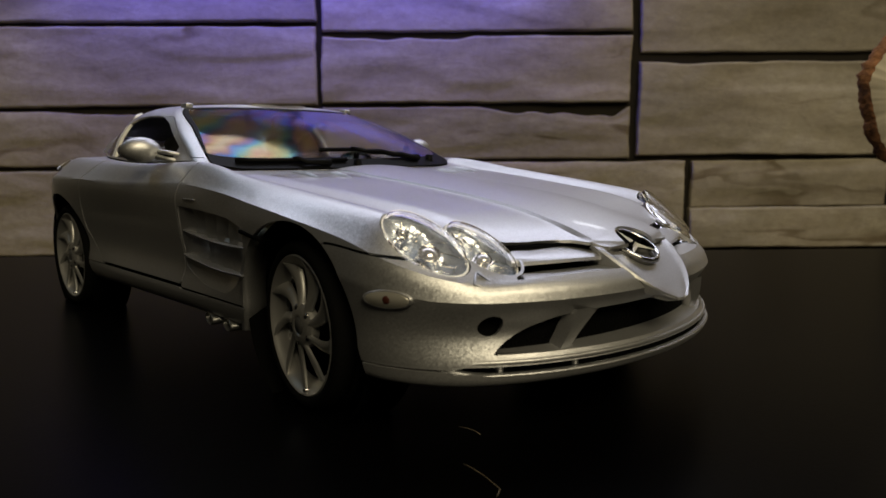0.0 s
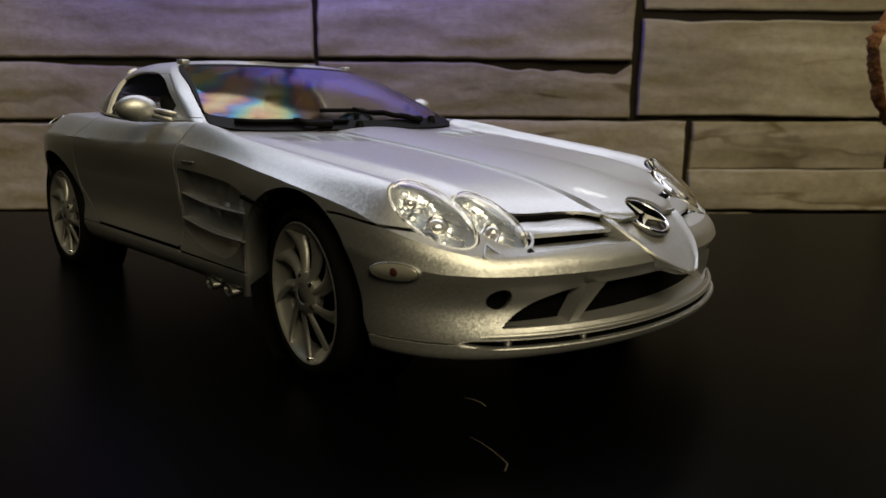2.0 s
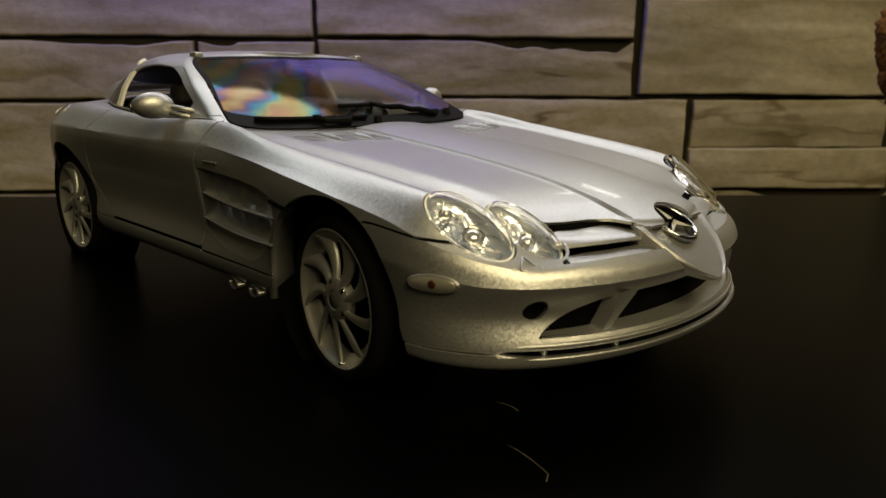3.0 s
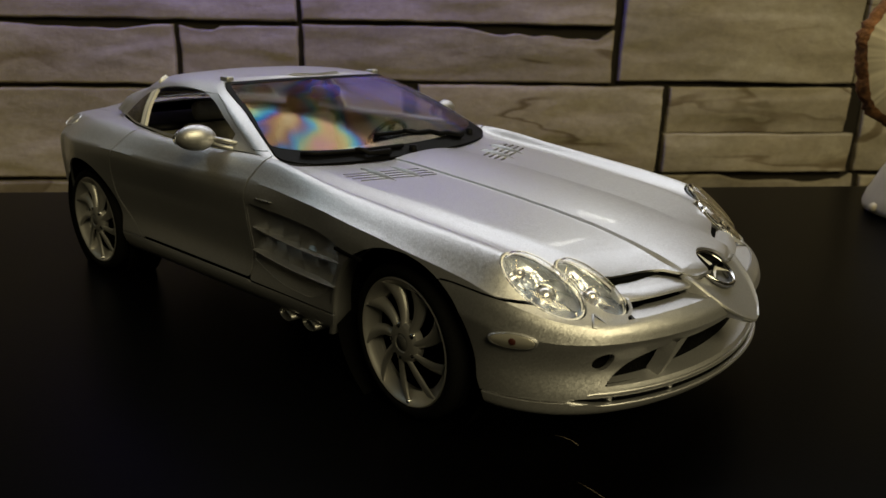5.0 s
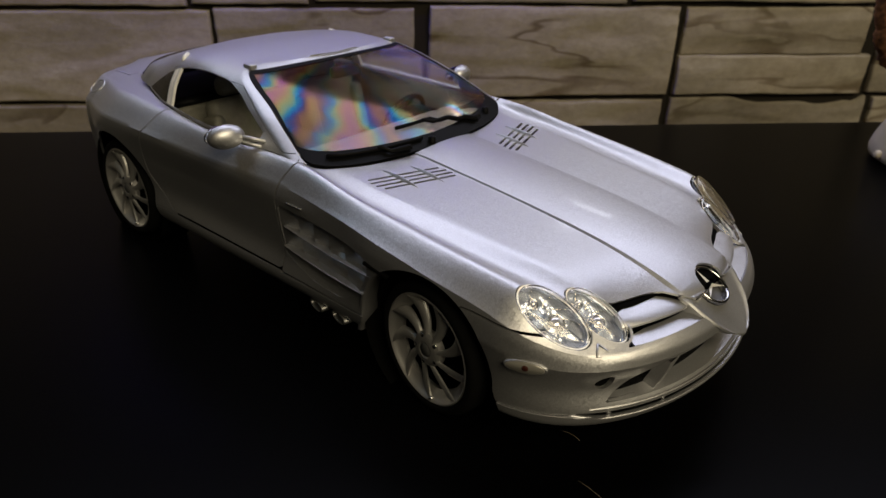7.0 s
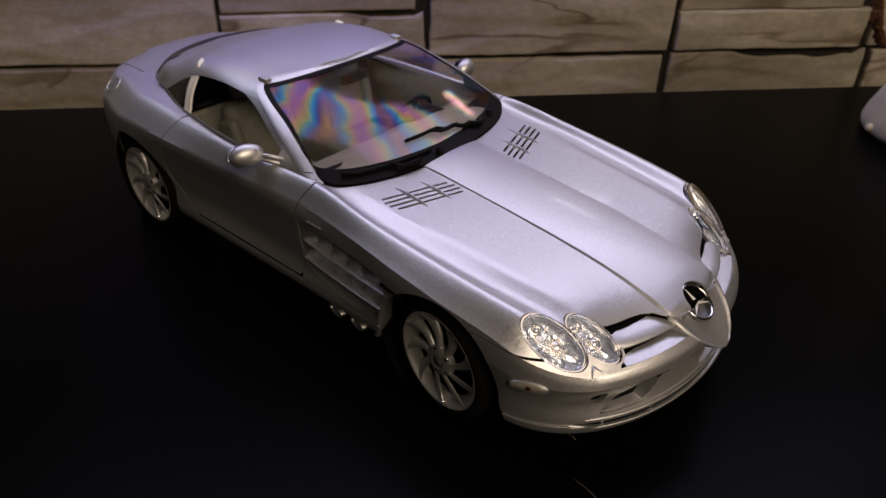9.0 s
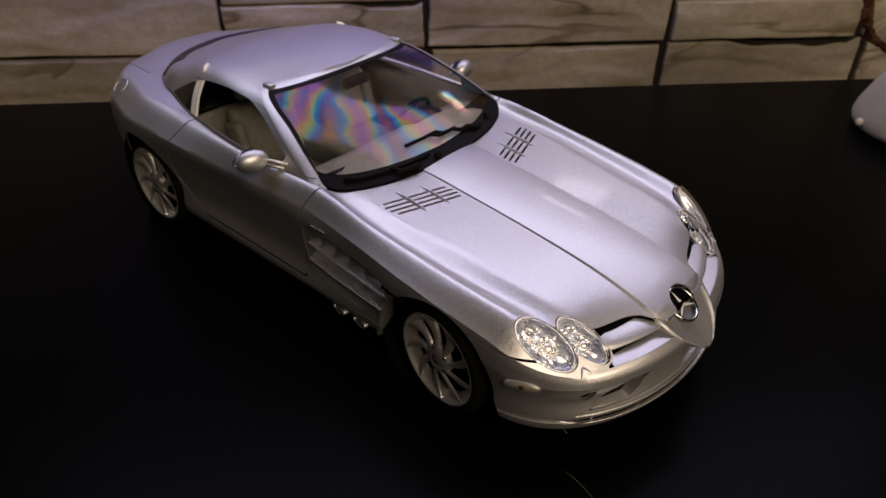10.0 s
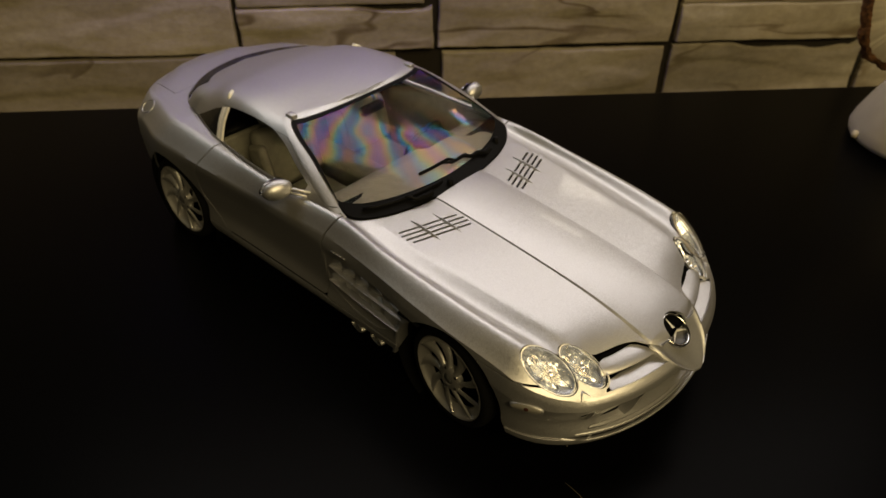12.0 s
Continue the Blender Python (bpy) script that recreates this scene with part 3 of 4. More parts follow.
lamp_area, _ = cut(whole_front, lambda *c: lamp_field(*c) + 0.015)
_, body = cut(body, lambda *c: lamp_field(*c) - 0.035)
_, liner = cut(liner, lambda *c: lamp_field(*c) - 0.02)

# upper grille behind the bonnet's edge, lower intakes, slot of the lip, tow eye hole
BONNET_EDGE = curve((0, 49.4), (9, 49.2), (10.8, 48.5), (13.2, 46.6), (15.4, 42.8), (28.7, 36.6), (36, 32.5))


def upper_grille(p, v, x, w, z):
    return np.maximum(np.maximum(np.maximum(BONNET_EDGE(w) - x, v - 5.82), w - 34.5), 0.10 - in_oval(INNER, x, w, z))


INTAKE_TOP = curve((0, 24.9), (18, 24.9), (25, 24.5), (31, 23.0), (36, 20.6), (40, 17.6), (47, 11))


def intake(p, v, x, w, z):
    return np.where(x > 34, np.maximum(17.7 + 0.01 * w - z, z - INTAKE_TOP(w)), 1.0)


def lip_slot(p, v, x, w, z):
    return np.where(x > 32, np.maximum(np.abs(z - 15.55) - 0.55, w - 45.5), 1.0)


def tow_hole(p, v, x, w, z):
    return np.where(x > 36, np.hypot(w - 38.9, z - 23.3) - 2.0, 5.0)


def star_hole(p, v, x, w, z):
    return np.where(x > 36, np.hypot((x - 48.7) * 1.3, w + 0.6) - 5.9, 5.0)


SHIELD_W = curve((24, 0.5), (25.6, 2.0), (26.7, 5.0), (30.7, 10.3), (33, 12.0), (36.5, 13))


def behind_shield(p, v, x, w, z):
    return np.where((x > 48) & (v > 5.1), np.maximum(w - SHIELD_W(z) + 0.5, 28.0 - z), 1.0)


for opening in (upper_grille, intake, lip_slot, tow_hole, star_hole, behind_shield):
    _, body = cut(body, opening)
for opening in (upper_grille, intake, behind_shield):
    _, liner = cut(liner, opening)

# bonnet louvres: four slots across, each side
def refine(polys, n=5):
    """Splits four-cornered cells into n by n."""
    out = []
    for q in polys:
        if len(q) != 4:
            out.append(q)
            continue
        g = [[(q[0] * (1 - i / n) + q[1] * i / n) * (1 - j / n) + (q[3] * (1 - i / n) + q[2] * i / n) * j / n for j in range(n + 1)] for i in range(n + 1)]
        out += [np.array([g[i][j], g[i + 1][j], g[i + 1][j + 1], g[i][j + 1]]) for i in range(n) for j in range(n)]
    return out


near_vent = [q for q in body if (q[:, 1].max() < 4.01) and (q[:, 2] > -41).all() and (q[:, 2] < -18).all() and (q[:, 3] > 11).all() and (q[:, 3] < 39).all()]
keep = set(map(id, near_vent))
body = [q for q in body if id(q) not in keep] + refine(near_vent)
for k in range(4):
    _, body = cut(body, lambda p, v, x, w, z: np.where(v < 4, np.maximum(np.abs(x - (-22.7 - 2.15 * k - 0.31 * (w - 14))) - 0.45, np.abs(w - 25.4) - (11.6 - (0.8 if k in (0, 3) else 0))), 1.0))

# side gills behind the front wheel
GILL_TOP, GILL_FOOT = curve((-57, 41.0), (-40, 40.4), (-26, 39.4), (-18, 37.8)), curve((-57, 25.2), (-50, 23.0), (-40, 21.2), (-32, 21.0), (-26, 23.5), (-22, 27.5), (-18, 34))


def gills(p, v, x, w, z):
    return np.where(w > 40, np.maximum(np.maximum(z - GILL_TOP(x), GILL_FOOT(x) - z), np.maximum(x + 18.2, -56.2 - x)), 1.0)


gill_area, body = cut(body, gills)
TEETH = (-56.3, -48.8, -42.0, -35.2, -28.4, -18.0)


def louvre_depth(x, z):
    """How far the wall of the gill lies in: saw teeth above the lower blade, a smooth hollow below it."""
    end = np.clip((x + 56.2) / 8, 0, 1) * np.clip((-17 - x) / 6, 0.2, 1)
    tooth = np.interp(x, sum(((a + 0.4, b) for a, b in zip(TEETH, TEETH[1:])), ()), (0.0, 1.0) * (len(TEETH) - 1))
    saw = 0.9 + 1.7 * tooth * np.clip(np.where(z > 33.6, (GILL_TOP(x) - z) / 5.5, (33.6 - z) / 4.5), 0.05, 1)
    low = 1.0 * np.clip((z - GILL_FOOT(x)) / 5, 0, 1)
    k = np.clip((z - 27.2) / 0.8, 0, 1)
    return 0.10 + end * (k * saw + (1 - k) * low)


teeth_area = gill_area
for edge in TEETH[1:-1]:
    for at in (edge, edge + 0.4):
        one, two = cut(teeth_area, lambda p, v, x, w, z: x - at)
        teeth_area = one + two


_, liner = cut(liner, gills)

# panels
DOOR_FRONT, DOOR_REAR = curve((10, -57.2), (41, -57), (47, -56), (53, -53.2)), curve((18, -112), (20, -116), (23, -121), (27, -126.5), (31, -129.3), (36, -129.6), (46, -126.5), (50, -124.5), (54, -122.8))
BUMPER_TOP = curve((15, 37.3), (18, 37), (30, 35.6), (33, 35.2), (37, 35.2), (45, 35.1), (60, 35.0))


def door_field(p, v, x, w, z):
    return np.maximum(np.maximum(DOOR_REAR(z) - x, x - DOOR_FRONT(z)), 19.6 - z)


bumper, body = gap(body, lambda p, v, x, w, z: np.where(x > 12, z - BUMPER_TOP(x), 3.0), 0.5)
door, body = gap(body, lambda *c: np.where(c[3] > 38, door_field(*c), 3.0), 0.65)
bonnet, body = gap(body, lambda p, v, x, w, z: np.maximum(DOOR_FRONT(z) - x, 18.9 - z + 0 * x), 0.65)
skirt, tail = gap(body, lambda p, v, x, w, z: np.where((x > -128.5) & (x < -19), z - 19.2, 3.0))
boot, tail = gap(tail, lambda p, v, x, w, z: np.where(v < 5, np.maximum(np.maximum(w - 31 - 0.1 * (x + 190), x + 172), -198 - x), 3.0))

lip_part, bumper = gap(bumper, lambda p, v, x, w, z: z - np.where(w > 45, 15.9 - 0.02 * (x - 20), 15.55), 0.3)
skin("front_bumper", bumper, SILVER, car, angle=21)
skin("front_lip", push(lip_part, (0.55, 0.45, 0), lambda p, v, x, w, z: 0.6 + 0 * x), SILVER, car)
skin("bonnet", bonnet, SILVER, car, "silver bonnet with two louvred vents", angle=22)
for side in ("near", "far"):
    skin("door", door, SILVER, car, sides=side)
    skin("side_skirt", skirt, SILVER, car, sides=side)
skin("rear_body", tail, SILVER, car)
skin("boot_lid", boot, SILVER, car)
skin("cowl", cowl, BLACK, car, "black cowl under the windscreen", thick=0.3)
skin("inner_shell", liner, DARK, car, thick=0)

# ---- cabin glass, pillars and roof
WIN_TOP = curve((-150, 53), (-145, 55.2), (-138, 59), (-131, 62.6), (-121, 65.6), (-108, 66.6), (-98, 66.2), (-90, 64.4), (-80, 60.4), (-70, 55.8), (-62, 51.8))
WIN_FOOT = curve((-150, 55.6), (-145, 55.0), (-126, 53.7), (-90, 52.9), (-62, 52.6))


def side_window(p, v, x, w, z):
    return np.where((p > 0.85) & (v > 2) & (w > 24), np.maximum(z - WIN_TOP(x), WIN_FOOT(x) - z), 2.0)


def windscreen(p, v, x, w, z):
    return np.maximum(np.maximum(p - 0.80, 2.05 - v), v - 3.99) * 10


def clear_screen(p, v, x, w, z):
    return np.maximum(np.maximum(p - 0.70 - 0.05 * (v - 2), 2.16 - v), v - 3.78 + 0.10 * np.clip(p, 0, 1)) * 10


def rear_window(p, v, x, w, z):
    return np.maximum(np.maximum(2.22 + 0.05 * (3.8 - v) - p, 2.1 - v), v - 3.9) * 10


screen, shell = gap(cabin, windscreen, 0.2)
pane, border = cut(screen, clear_screen)
sides, shell = cut(shell, side_window)
back, shell = gap(shell, rear_window, 0.5)
door_frame, shell = gap(shell, lambda p, v, x, w, z: np.where((p > 0.82) & (v > 2.45), np.maximum(np.maximum(x + 55, -131 - x), z - WIN_TOP(x) - 1.6), 3.0), 0.18)
skin("roof", shell, SILVER, car)
skin("windscreen_border", border, BLACK, car, "black frame round the windscreen", thick=0.5)
skin("windscreen", pane, SCREEN, car, "clear windscreen with rainbow sheen", thick=0.4)
skin("rear_window", back, TINT, car, thick=0.4)
pillar = lambda p, v, x, w, z: np.abs(x + 125 + 0.14 * (z - 53)) - 1.9
strip, sides = cut(sides, pillar)
strip_rear, strip = gap(strip, lambda p, v, x, w, z: x + 125 + 0.14 * (z - 53) + 0.1, 0.5)
quarter, front_pane = cut(sides, lambda p, v, x, w, z: x + 125 + 0.14 * (z - 53))
sail, front_pane = cut(front_pane, lambda p, v, x, w, z: -72.5 - x + 0.35 * (z - 53))
for side in ("near", "far"):
    skin("door_window_frame", door_frame, SILVER, car, sides=side)
    skin("pillar_strip", strip, SATIN, car, "bright metal strip", sides=side, thick=0.9)
    skin("pillar_strip", strip_rear, SATIN, car, "bright metal strip", sides=side, thick=0.6)
    skin("quarter_window", quarter, TINT, car, sides=side, thick=0.4)
    skin("mirror_base", sail, SILVER, car, sides=side, thick=0.5)
    s = -1 if side == "near" else 1
    part("pillar_cap", tube_bm([(-127.3 * MM, s * 34.6 * MM, 66.2 * MM), (-128.4 * MM, s * 33.2 * MM, 67.4 * MM), (-129.2 * MM, s * 31.4 * MM, 68.0 * MM)], 0.75 * MM), SATIN, car, "bright metal strip")
    part("hinge", box_bm(-0.0965, -0.0925, s * 0.0306 - 0.0013, s * 0.0306 + 0.0013, 0.0684, 0.0702, 0.0004), SILVER, car)
    part("fuel_cap" if s < 0 else "filler_ring", lathe_bm([(2.9 * MM, -0.1 * MM), (3.0 * MM, 0.12 * MM), (3.2 * MM, 0.12 * MM), (3.3 * MM, -0.1 * MM)], 40, "z"), SILVER, car).matrix_basis = Matrix.Translation((-0.1755, s * 0.0443, 0.0505)) @ Matrix.Rotation(radians(-s * 35), 4, "X")

# ---- headlights
for side in (-1, 1):
    lamp = new("headlight")
    lamp.parent = car
    lamp["label"] = "clear twin-oval headlight"
    which = "near" if side < 0 else "far"
    for o in (OUTER, INNER):
        c, long, across, n, a, b = o

        def shell(r0, height, inside=0.0, rings=14, around=72):
            """A sheet over the oval: height(r) along its normal; what lies inside the outer oval is left off the inner one."""
            bm, rows = bmesh.new(), []
            for r in np.linspace(inside, r0, rings + 1):
                rows.append([c + long * a * r * math.cos(t) + across * b * r * math.sin(t) + n * height(r, t) for t in np.linspace(0, 2 * math.pi, around, endpoint=False)])
            verts = [[bm.verts.new(Vector((q[0], side * q[1], q[2])) * MM) for q in row] for row in rows]
            for i in range(rings):
                for k in range(around):
                    j = (k + 1) % around
                    m = (rows[i][k] + rows[i + 1][j]) / 2
                    if o is OUTER or in_oval(OUTER, *m) > -0.02:
                        bm.faces.new((verts[i][k], verts[i][j], verts[i + 1][j], verts[i + 1][k]))
            bmesh.ops.remove_doubles(bm, verts=bm.verts, dist=1e-6)
            bmesh.ops.recalc_face_normals(bm, faces=bm.faces)
            if sum((f.normal.z) * f.calc_area() for f in bm.faces) < 0:
                bmesh.ops.reverse_faces(bm, faces=bm.faces)
            return bm

        lift = 0.5 if o is OUTER else 0.35
        lens = part("lens", shell(1.0, lambda r, t: lift + 1.5 * math.sqrt(max(0, 1 - r ** 2.6)) - (1.6 if r > 0.995 else 0)), LENS, lamp, "clear plastic lens")
        sol = lens.modifiers.new("thickness", "SOLIDIFY")
        sol.thickness, sol.offset = 0.35 * MM, -1
        lens.visible_shadow = False
        flutes = lambda r, t: 0.55 * math.sin(7 * t + 6 * r) + 0.3 * math.sin(13 * r + 3 * t)
        bowl = part("reflector", shell(0.985, lambda r, t: -3.4 * math.sqrt(max(0, 1 - r ** 2)) - 0.3 + flutes(r, t) * (1 - r), rings=16, around=60), MIRROR, lamp, "faceted mirror bowl")
        crisp(bowl, 9)
        bezel = part("rim", shell(1.0, lambda r, t: -0.15 - 2.2 * (1 - r), 0.93, 3), SATIN, lamp, "bright edge")
        n3, l3 = Vector((n[0], side * n[1], n[2])), Vector((long[0], side * long[1], long[2]))
        turn = Matrix((l3, n3.cross(l3), n3)).transposed().to_4x4()
        for at, r in ((0.16, 0.36), (-0.52, 0.22)):
            spot = Vector((c[0], side * c[1], c[2])) + l3 * a * at - n3 * 2.3
            m = Matrix.Translation(spot * MM) @ turn
            ring = lathe_bm([(r * b * MM * k, h * MM) for k, h in ((0.98, -0.4), (1.0, 0.5), (1.08, 0.9), (1.16, 0.8), (1.2, -0.6))], 28, "z")
            part("bezel", ring, CHROME, lamp).matrix_basis = m
            part("bulb", lathe_bm([(r * b * MM * math.cos(t), 1.5 * MM * math.sin(t)) for t in np.linspace(0, math.pi / 2, 7)], 24, "z"), BULB, lamp).matrix_basis = m
        for t0, r0, r1 in ((0.3, 0.40, 0.9), (0.8, 0.5, 0.92), (1.3, 0.35, 0.92), (1.8, 0.5, 0.85), (2.3, 0.3, 0.85), (3.3, 0.45, 0.9), (3.9, 0.35, 0.9), (4.5, 0.4, 0.88), (5.1, 0.5, 0.92), (5.7, 0.35, 0.9)):
            rib = [c + long * a * r * math.cos(t0 + 0.9 * (r - r0)) + across * b * r * math.sin(t0 + 0.9 * (r - r0)) - n * (2.9 * math.sqrt(1 - r * r) + 0.1) for r in np.linspace(r0, r1, 8)]
            if o is OUTER or in_oval(OUTER, *rib[-1]) > 0.05:
                part("rib", tube_bm([Vector((q[0], side * q[1], q[2])) * MM for q in rib], 0.14 * MM, 6), CHROME, lamp)
    # washer flap under the lamp
    corners = [Vector((x + 0.25, side * (w + 0.2), z + 0.2)) for x, w, z in ((39.8, 39.6, 32.8), (41.0, 41.5, 30.9), (42.0, 39.6, 30.2), (43.0, 37.6, 30.3))]
    part("washer_flap", tube_bm([q * MM for q in (*corners, corners[0])], 0.20 * MM, 6), SILVER, car)

# ---- nose: shield, star in a ring, grille slats, struts
def shield_bm():
    s = np.linspace(0, 1, 41)
    ex, ew, ez = (curve(*k)(s) for k in (((0, 46.6), (0.2, 48.4), (0.55, 54), (0.85, 57.9), (1, 58.9)), ((0, 13.4), (0.2, 13.2), (0.55, 10.5), (0.85, 5.2), (1, 2.0)), ((0, 36.0), (0.2, 35.1), (0.55, 30.7), (0.85, 26.7), (1, 25.4))))
    cx, cz = (curve(*k)(s) for k in (((0, 46.0), (0.2, 48.5), (0.55, 54.3), (0.85, 58.2), (1, 59.3)), ((0, 36.4), (0.2, 34.7), (0.55, 29.6), (0.85, 26.2), (1, 25.3))))
    across_ = np.array([0, 0.12, 0.24, 0.36, 0.48, 0.58, 0.67, 0.74, 0.80, 0.85, 0.89, 0.925, 0.955, 0.98, 1.0])
    across_ = np.concatenate([-across_[:0:-1], across_])
    up = Vector((0.68, 0, 0.73))
    bm, rows = bmesh.new(), []
    for i in range(len(s)):
        row = []
        for t in across_:
            q, m = t * t, abs(t)
            bead = 0.20 * math.exp(-((m - 0.92) / 0.055) ** 2) - 0.10 * math.exp(-((m - 0.74) / 0.10) ** 2) - 0.25 * max(0, m - 0.94) / 0.06
            row.append(Vector((cx[i] + (ex[i] - cx[i]) * q, t * ew[i], cz[i] + (ez[i] - cz[i]) * q)) + up * bead * min(1, 0.35 + 2.2 * s[i]))
        row = [row[0] * 1, row[0] * 1] + row + [row[-1] * 1, row[-1] * 1]
        drop = min(1.0, max(0.0, (0.95 - s[i]) / 0.25))
        for k, dx, dz in ((0, -4.5, -2.0 * drop), (1, -1.0, -0.2 - 0.8 * drop), (-2, -1.0, -0.2 - 0.8 * drop), (-1, -4.5, -2.0 * drop)):
            row[k] = Vector((row[k].x + dx, row[k].y * 0.98, row[k].z + dz))
        rows.append(row)
    rows.append([Vector((r.x + 0.1, r.y * 0.9, r.z - 0.5)) for r in rows[-1]])
    rows.append([Vector((r.x - 1.0, r.y * 0.9, r.z - 0.2)) for r in rows[-1]])
    rows.append([Vector((r.x - 3.5, r.y, r.z + 0.5)) for r in rows[-1]])
    # hole for the ring
    vs = [[bm.verts.new(c * MM) for c in r] for r in rows]
    for a, b in zip(vs, vs[1:]):
        for k in range(len(a) - 1):
            m = (a[k].co + b[k + 1].co) / 2 / MM
            if math.hypot((m.x - 48.6) * 1.36, m.y + 1.0) > 5.2:
                bm.faces.new((a[k], a[k + 1], b[k + 1], b[k]))
    bmesh.ops.recalc_face_normals(bm, faces=bm.faces)
    return bm


nose = part("nose_shield", shield_bm(), SILVER, car)
sol = nose.modifiers.new("thickness", "SOLIDIFY")
sol.thickness, sol.offset = 0.5 * MM, -1
crisp(nose, 32)
star_m = Matrix.Translation((0.0489, -0.0010, 0.0350)) @ Matrix.Rotation(radians(31), 4, "Y")
badge = new("badge")
badge.parent, badge.matrix_basis = car, star_m
part("ring", lathe_bm([((5.15 + 0.45 * math.cos(t)) * MM, 0.45 * MM * math.sin(t)) for t in np.linspace(0, 2 * math.pi, 13)], 56, "z"), CHROME, badge, "chrome ring")
part("cup", lathe_bm([(5.7 * MM, -0.3 * MM), (5.0 * MM, -1.6 * MM), (0, -2.0 * MM)], 40, "z"), DULL, badge, "dark recess")
for k in range(3):
    bm = bmesh.new()
    tip, c0 = Vector((5.0, 0, 0)), Vector((0, 0, 0.6))
    a, b = Vector((0.35, 0.6, 0)), Vector((0.35, -0.6, 0))
    va, vb, vt, vc, vl = (bm.verts.new(q * MM) for q in (a, b, tip, c0, Vector((0, 0, -0.4))))
    for f in ((vc, vb, vt), (vc, vt, va), (vl, va, vt), (vl, vt, vb)):
        bm.faces.new(f)
    part("star_arm", bm, SATIN, badge, smooth=False).matrix_basis = Matrix.Rotation(math.pi + k * 2 * math.pi / 3, 4, "Z")


def arc(front, width, w, fx=20.0):
    return fx + (front - fx) * math.sqrt(max(0, 1 - (w / width) ** 2))


def ribbon_bm(line, section, deep=None):
    """Sweeps a closed section of (out, up) along a line of (x, w, z) round the nose; deep: a factor for out at each point."""
    bm, rings = bmesh.new(), []
    for i, p in enumerate(line):
        a, b = Vector(line[max(i - 1, 0)]), Vector(line[min(i + 1, len(line) - 1)])
        t = (b - a).normalized()
        out = Vector((t.y, -t.x, 0)).normalized()
        if out.x < 0:
            out = -out
        k = deep[i] if deep is not None else 1
        rings.append([bm.verts.new((Vector(p) + out * o * k + Vector((0, 0, u))) * MM) for o, u in section])
    n = len(section)
    for a, b in zip(rings, rings[1:]):
        for k in range(n):
            bm.faces.new((a[k], a[(k + 1) % n], b[(k + 1) % n], b[k]))
    bm.faces.new(rings[0]), bm.faces.new(rings[-1][::-1])
    bmesh.ops.recalc_face_normals(bm, faces=bm.faces)
    return bm


for s in (-1, 1):
    line = [(arc(49.6, 46.0, w), s * w, 33.8 + 0.2 * math.sin((w - 12) / 6)) for w in np.linspace(11.0, 31.8, 24)]
    crisp(part("grille_slat", ribbon_bm(line, [(-6.5, 1.7), (-3.0, 1.15), (-0.6, 0.5), (0, 0.05), (-0.2, -0.65), (-6.5, -0.2)], np.interp(np.linspace(11.0, 31.8, 24), [26, 31.8], [1, 0.5])), SILVER, car), 40)
    # strut of the lower intake
    top_, foot = Vector((51.2, s * 20.4, 25.4)), Vector((48.4, s * 25.0, 17.0))
    bm, rings = bmesh.new(), []
    for t in np.linspace(0, 1, 9):
        c = foot.lerp(top_, t)
        c.y += s * 1.4 * math.sin(t * math.pi) * 0.6
        c.x += 0.4 * math.sin(t * math.pi)
        hw = 1.7 + 2.3 * t ** 2.2
        rings.append([bm.verts.new((c + Vector((dx, dy * hw, 0))) * MM) for dx, dy in ((0.2, -1), (0.35, 0.2), (0.1, 1), (-3, 1), (-3, -1))])
    for a, b in zip(rings, rings[1:]):
        for k in range(5):
            bm.faces.new((a[k], a[(k + 1) % 5], b[(k + 1) % 5], b[k]))
    bmesh.ops.recalc_face_normals(bm, faces=bm.faces)
    crisp(part("intake_strut", bm, SILVER, car), 40)
    for w in (38, 24.5):
        x = arc(56, 53.4, w) - 1.5
        part("lip_post", box_bm((x - 0.9) * MM, (x + 0.9) * MM, (s * w - 0.45) * MM, (s * w + 0.45) * MM, 14.8 * MM, 16.3 * MM), SILVER, car)
    # tow eye hole
    out_n = Vector((0.78, s * 0.62, -0.05)).normalized()
    at_hole = Vector((arc(52.3, 53.7, 38.9), s * 38.9, 23.3))
    part("tow_cup", lathe_bm([(2.3 * MM, 0), (2.2 * MM, -1.5 * MM), (0, -1.7 * MM)], 32, "z"), EDGE_METAL, car, "dark towing-eye hole").matrix_basis = Matrix.Translation((at_hole - out_n * 0.5) * MM) @ out_n.to_track_quat("Z", "Y").to_matrix().to_4x4()
    # marker lamp
    mk = new("marker_lamp")
    mk.parent = car
    mk.matrix_basis = Matrix.Translation((0.0299, s * 0.0524, 0.0284)) @ Vector((0.40, s * 0.91, -0.06)).to_track_quat("Z", "Y").to_matrix().to_4x4() @ Matrix.Diagonal((1, 1, 1, 1))
    for nm, k, mat, lb in (("frame", 1.0, SILVER, ""), ("cover", 0.9, MARKER, "milky yellow lens")):
        bm = lathe_bm([(5.0 * k * MM, -0.6 * MM), (5.0 * k * MM, (0.05 if k == 1 else 0.1) * MM), (4.6 * k * MM, (0.2 if k == 1 else 0.25) * MM), (4.3 * k * MM if k == 1 else 0, (0.0 if k == 1 else 0.45) * MM)], 40, "z")
        bmesh.ops.scale(bm, vec=(1, 0.34, 1), verts=bm.verts)
        part(nm, bm, mat, mk, lb)
    part("bulb", lathe_bm([(0.8 * MM * math.cos(t), 0.2 * MM * math.sin(t) + 0.36 * MM) for t in np.linspace(0, math.pi / 2, 5)], 16, "z"), RED, mk, "dark red bulb").location = (0, 0, 0)

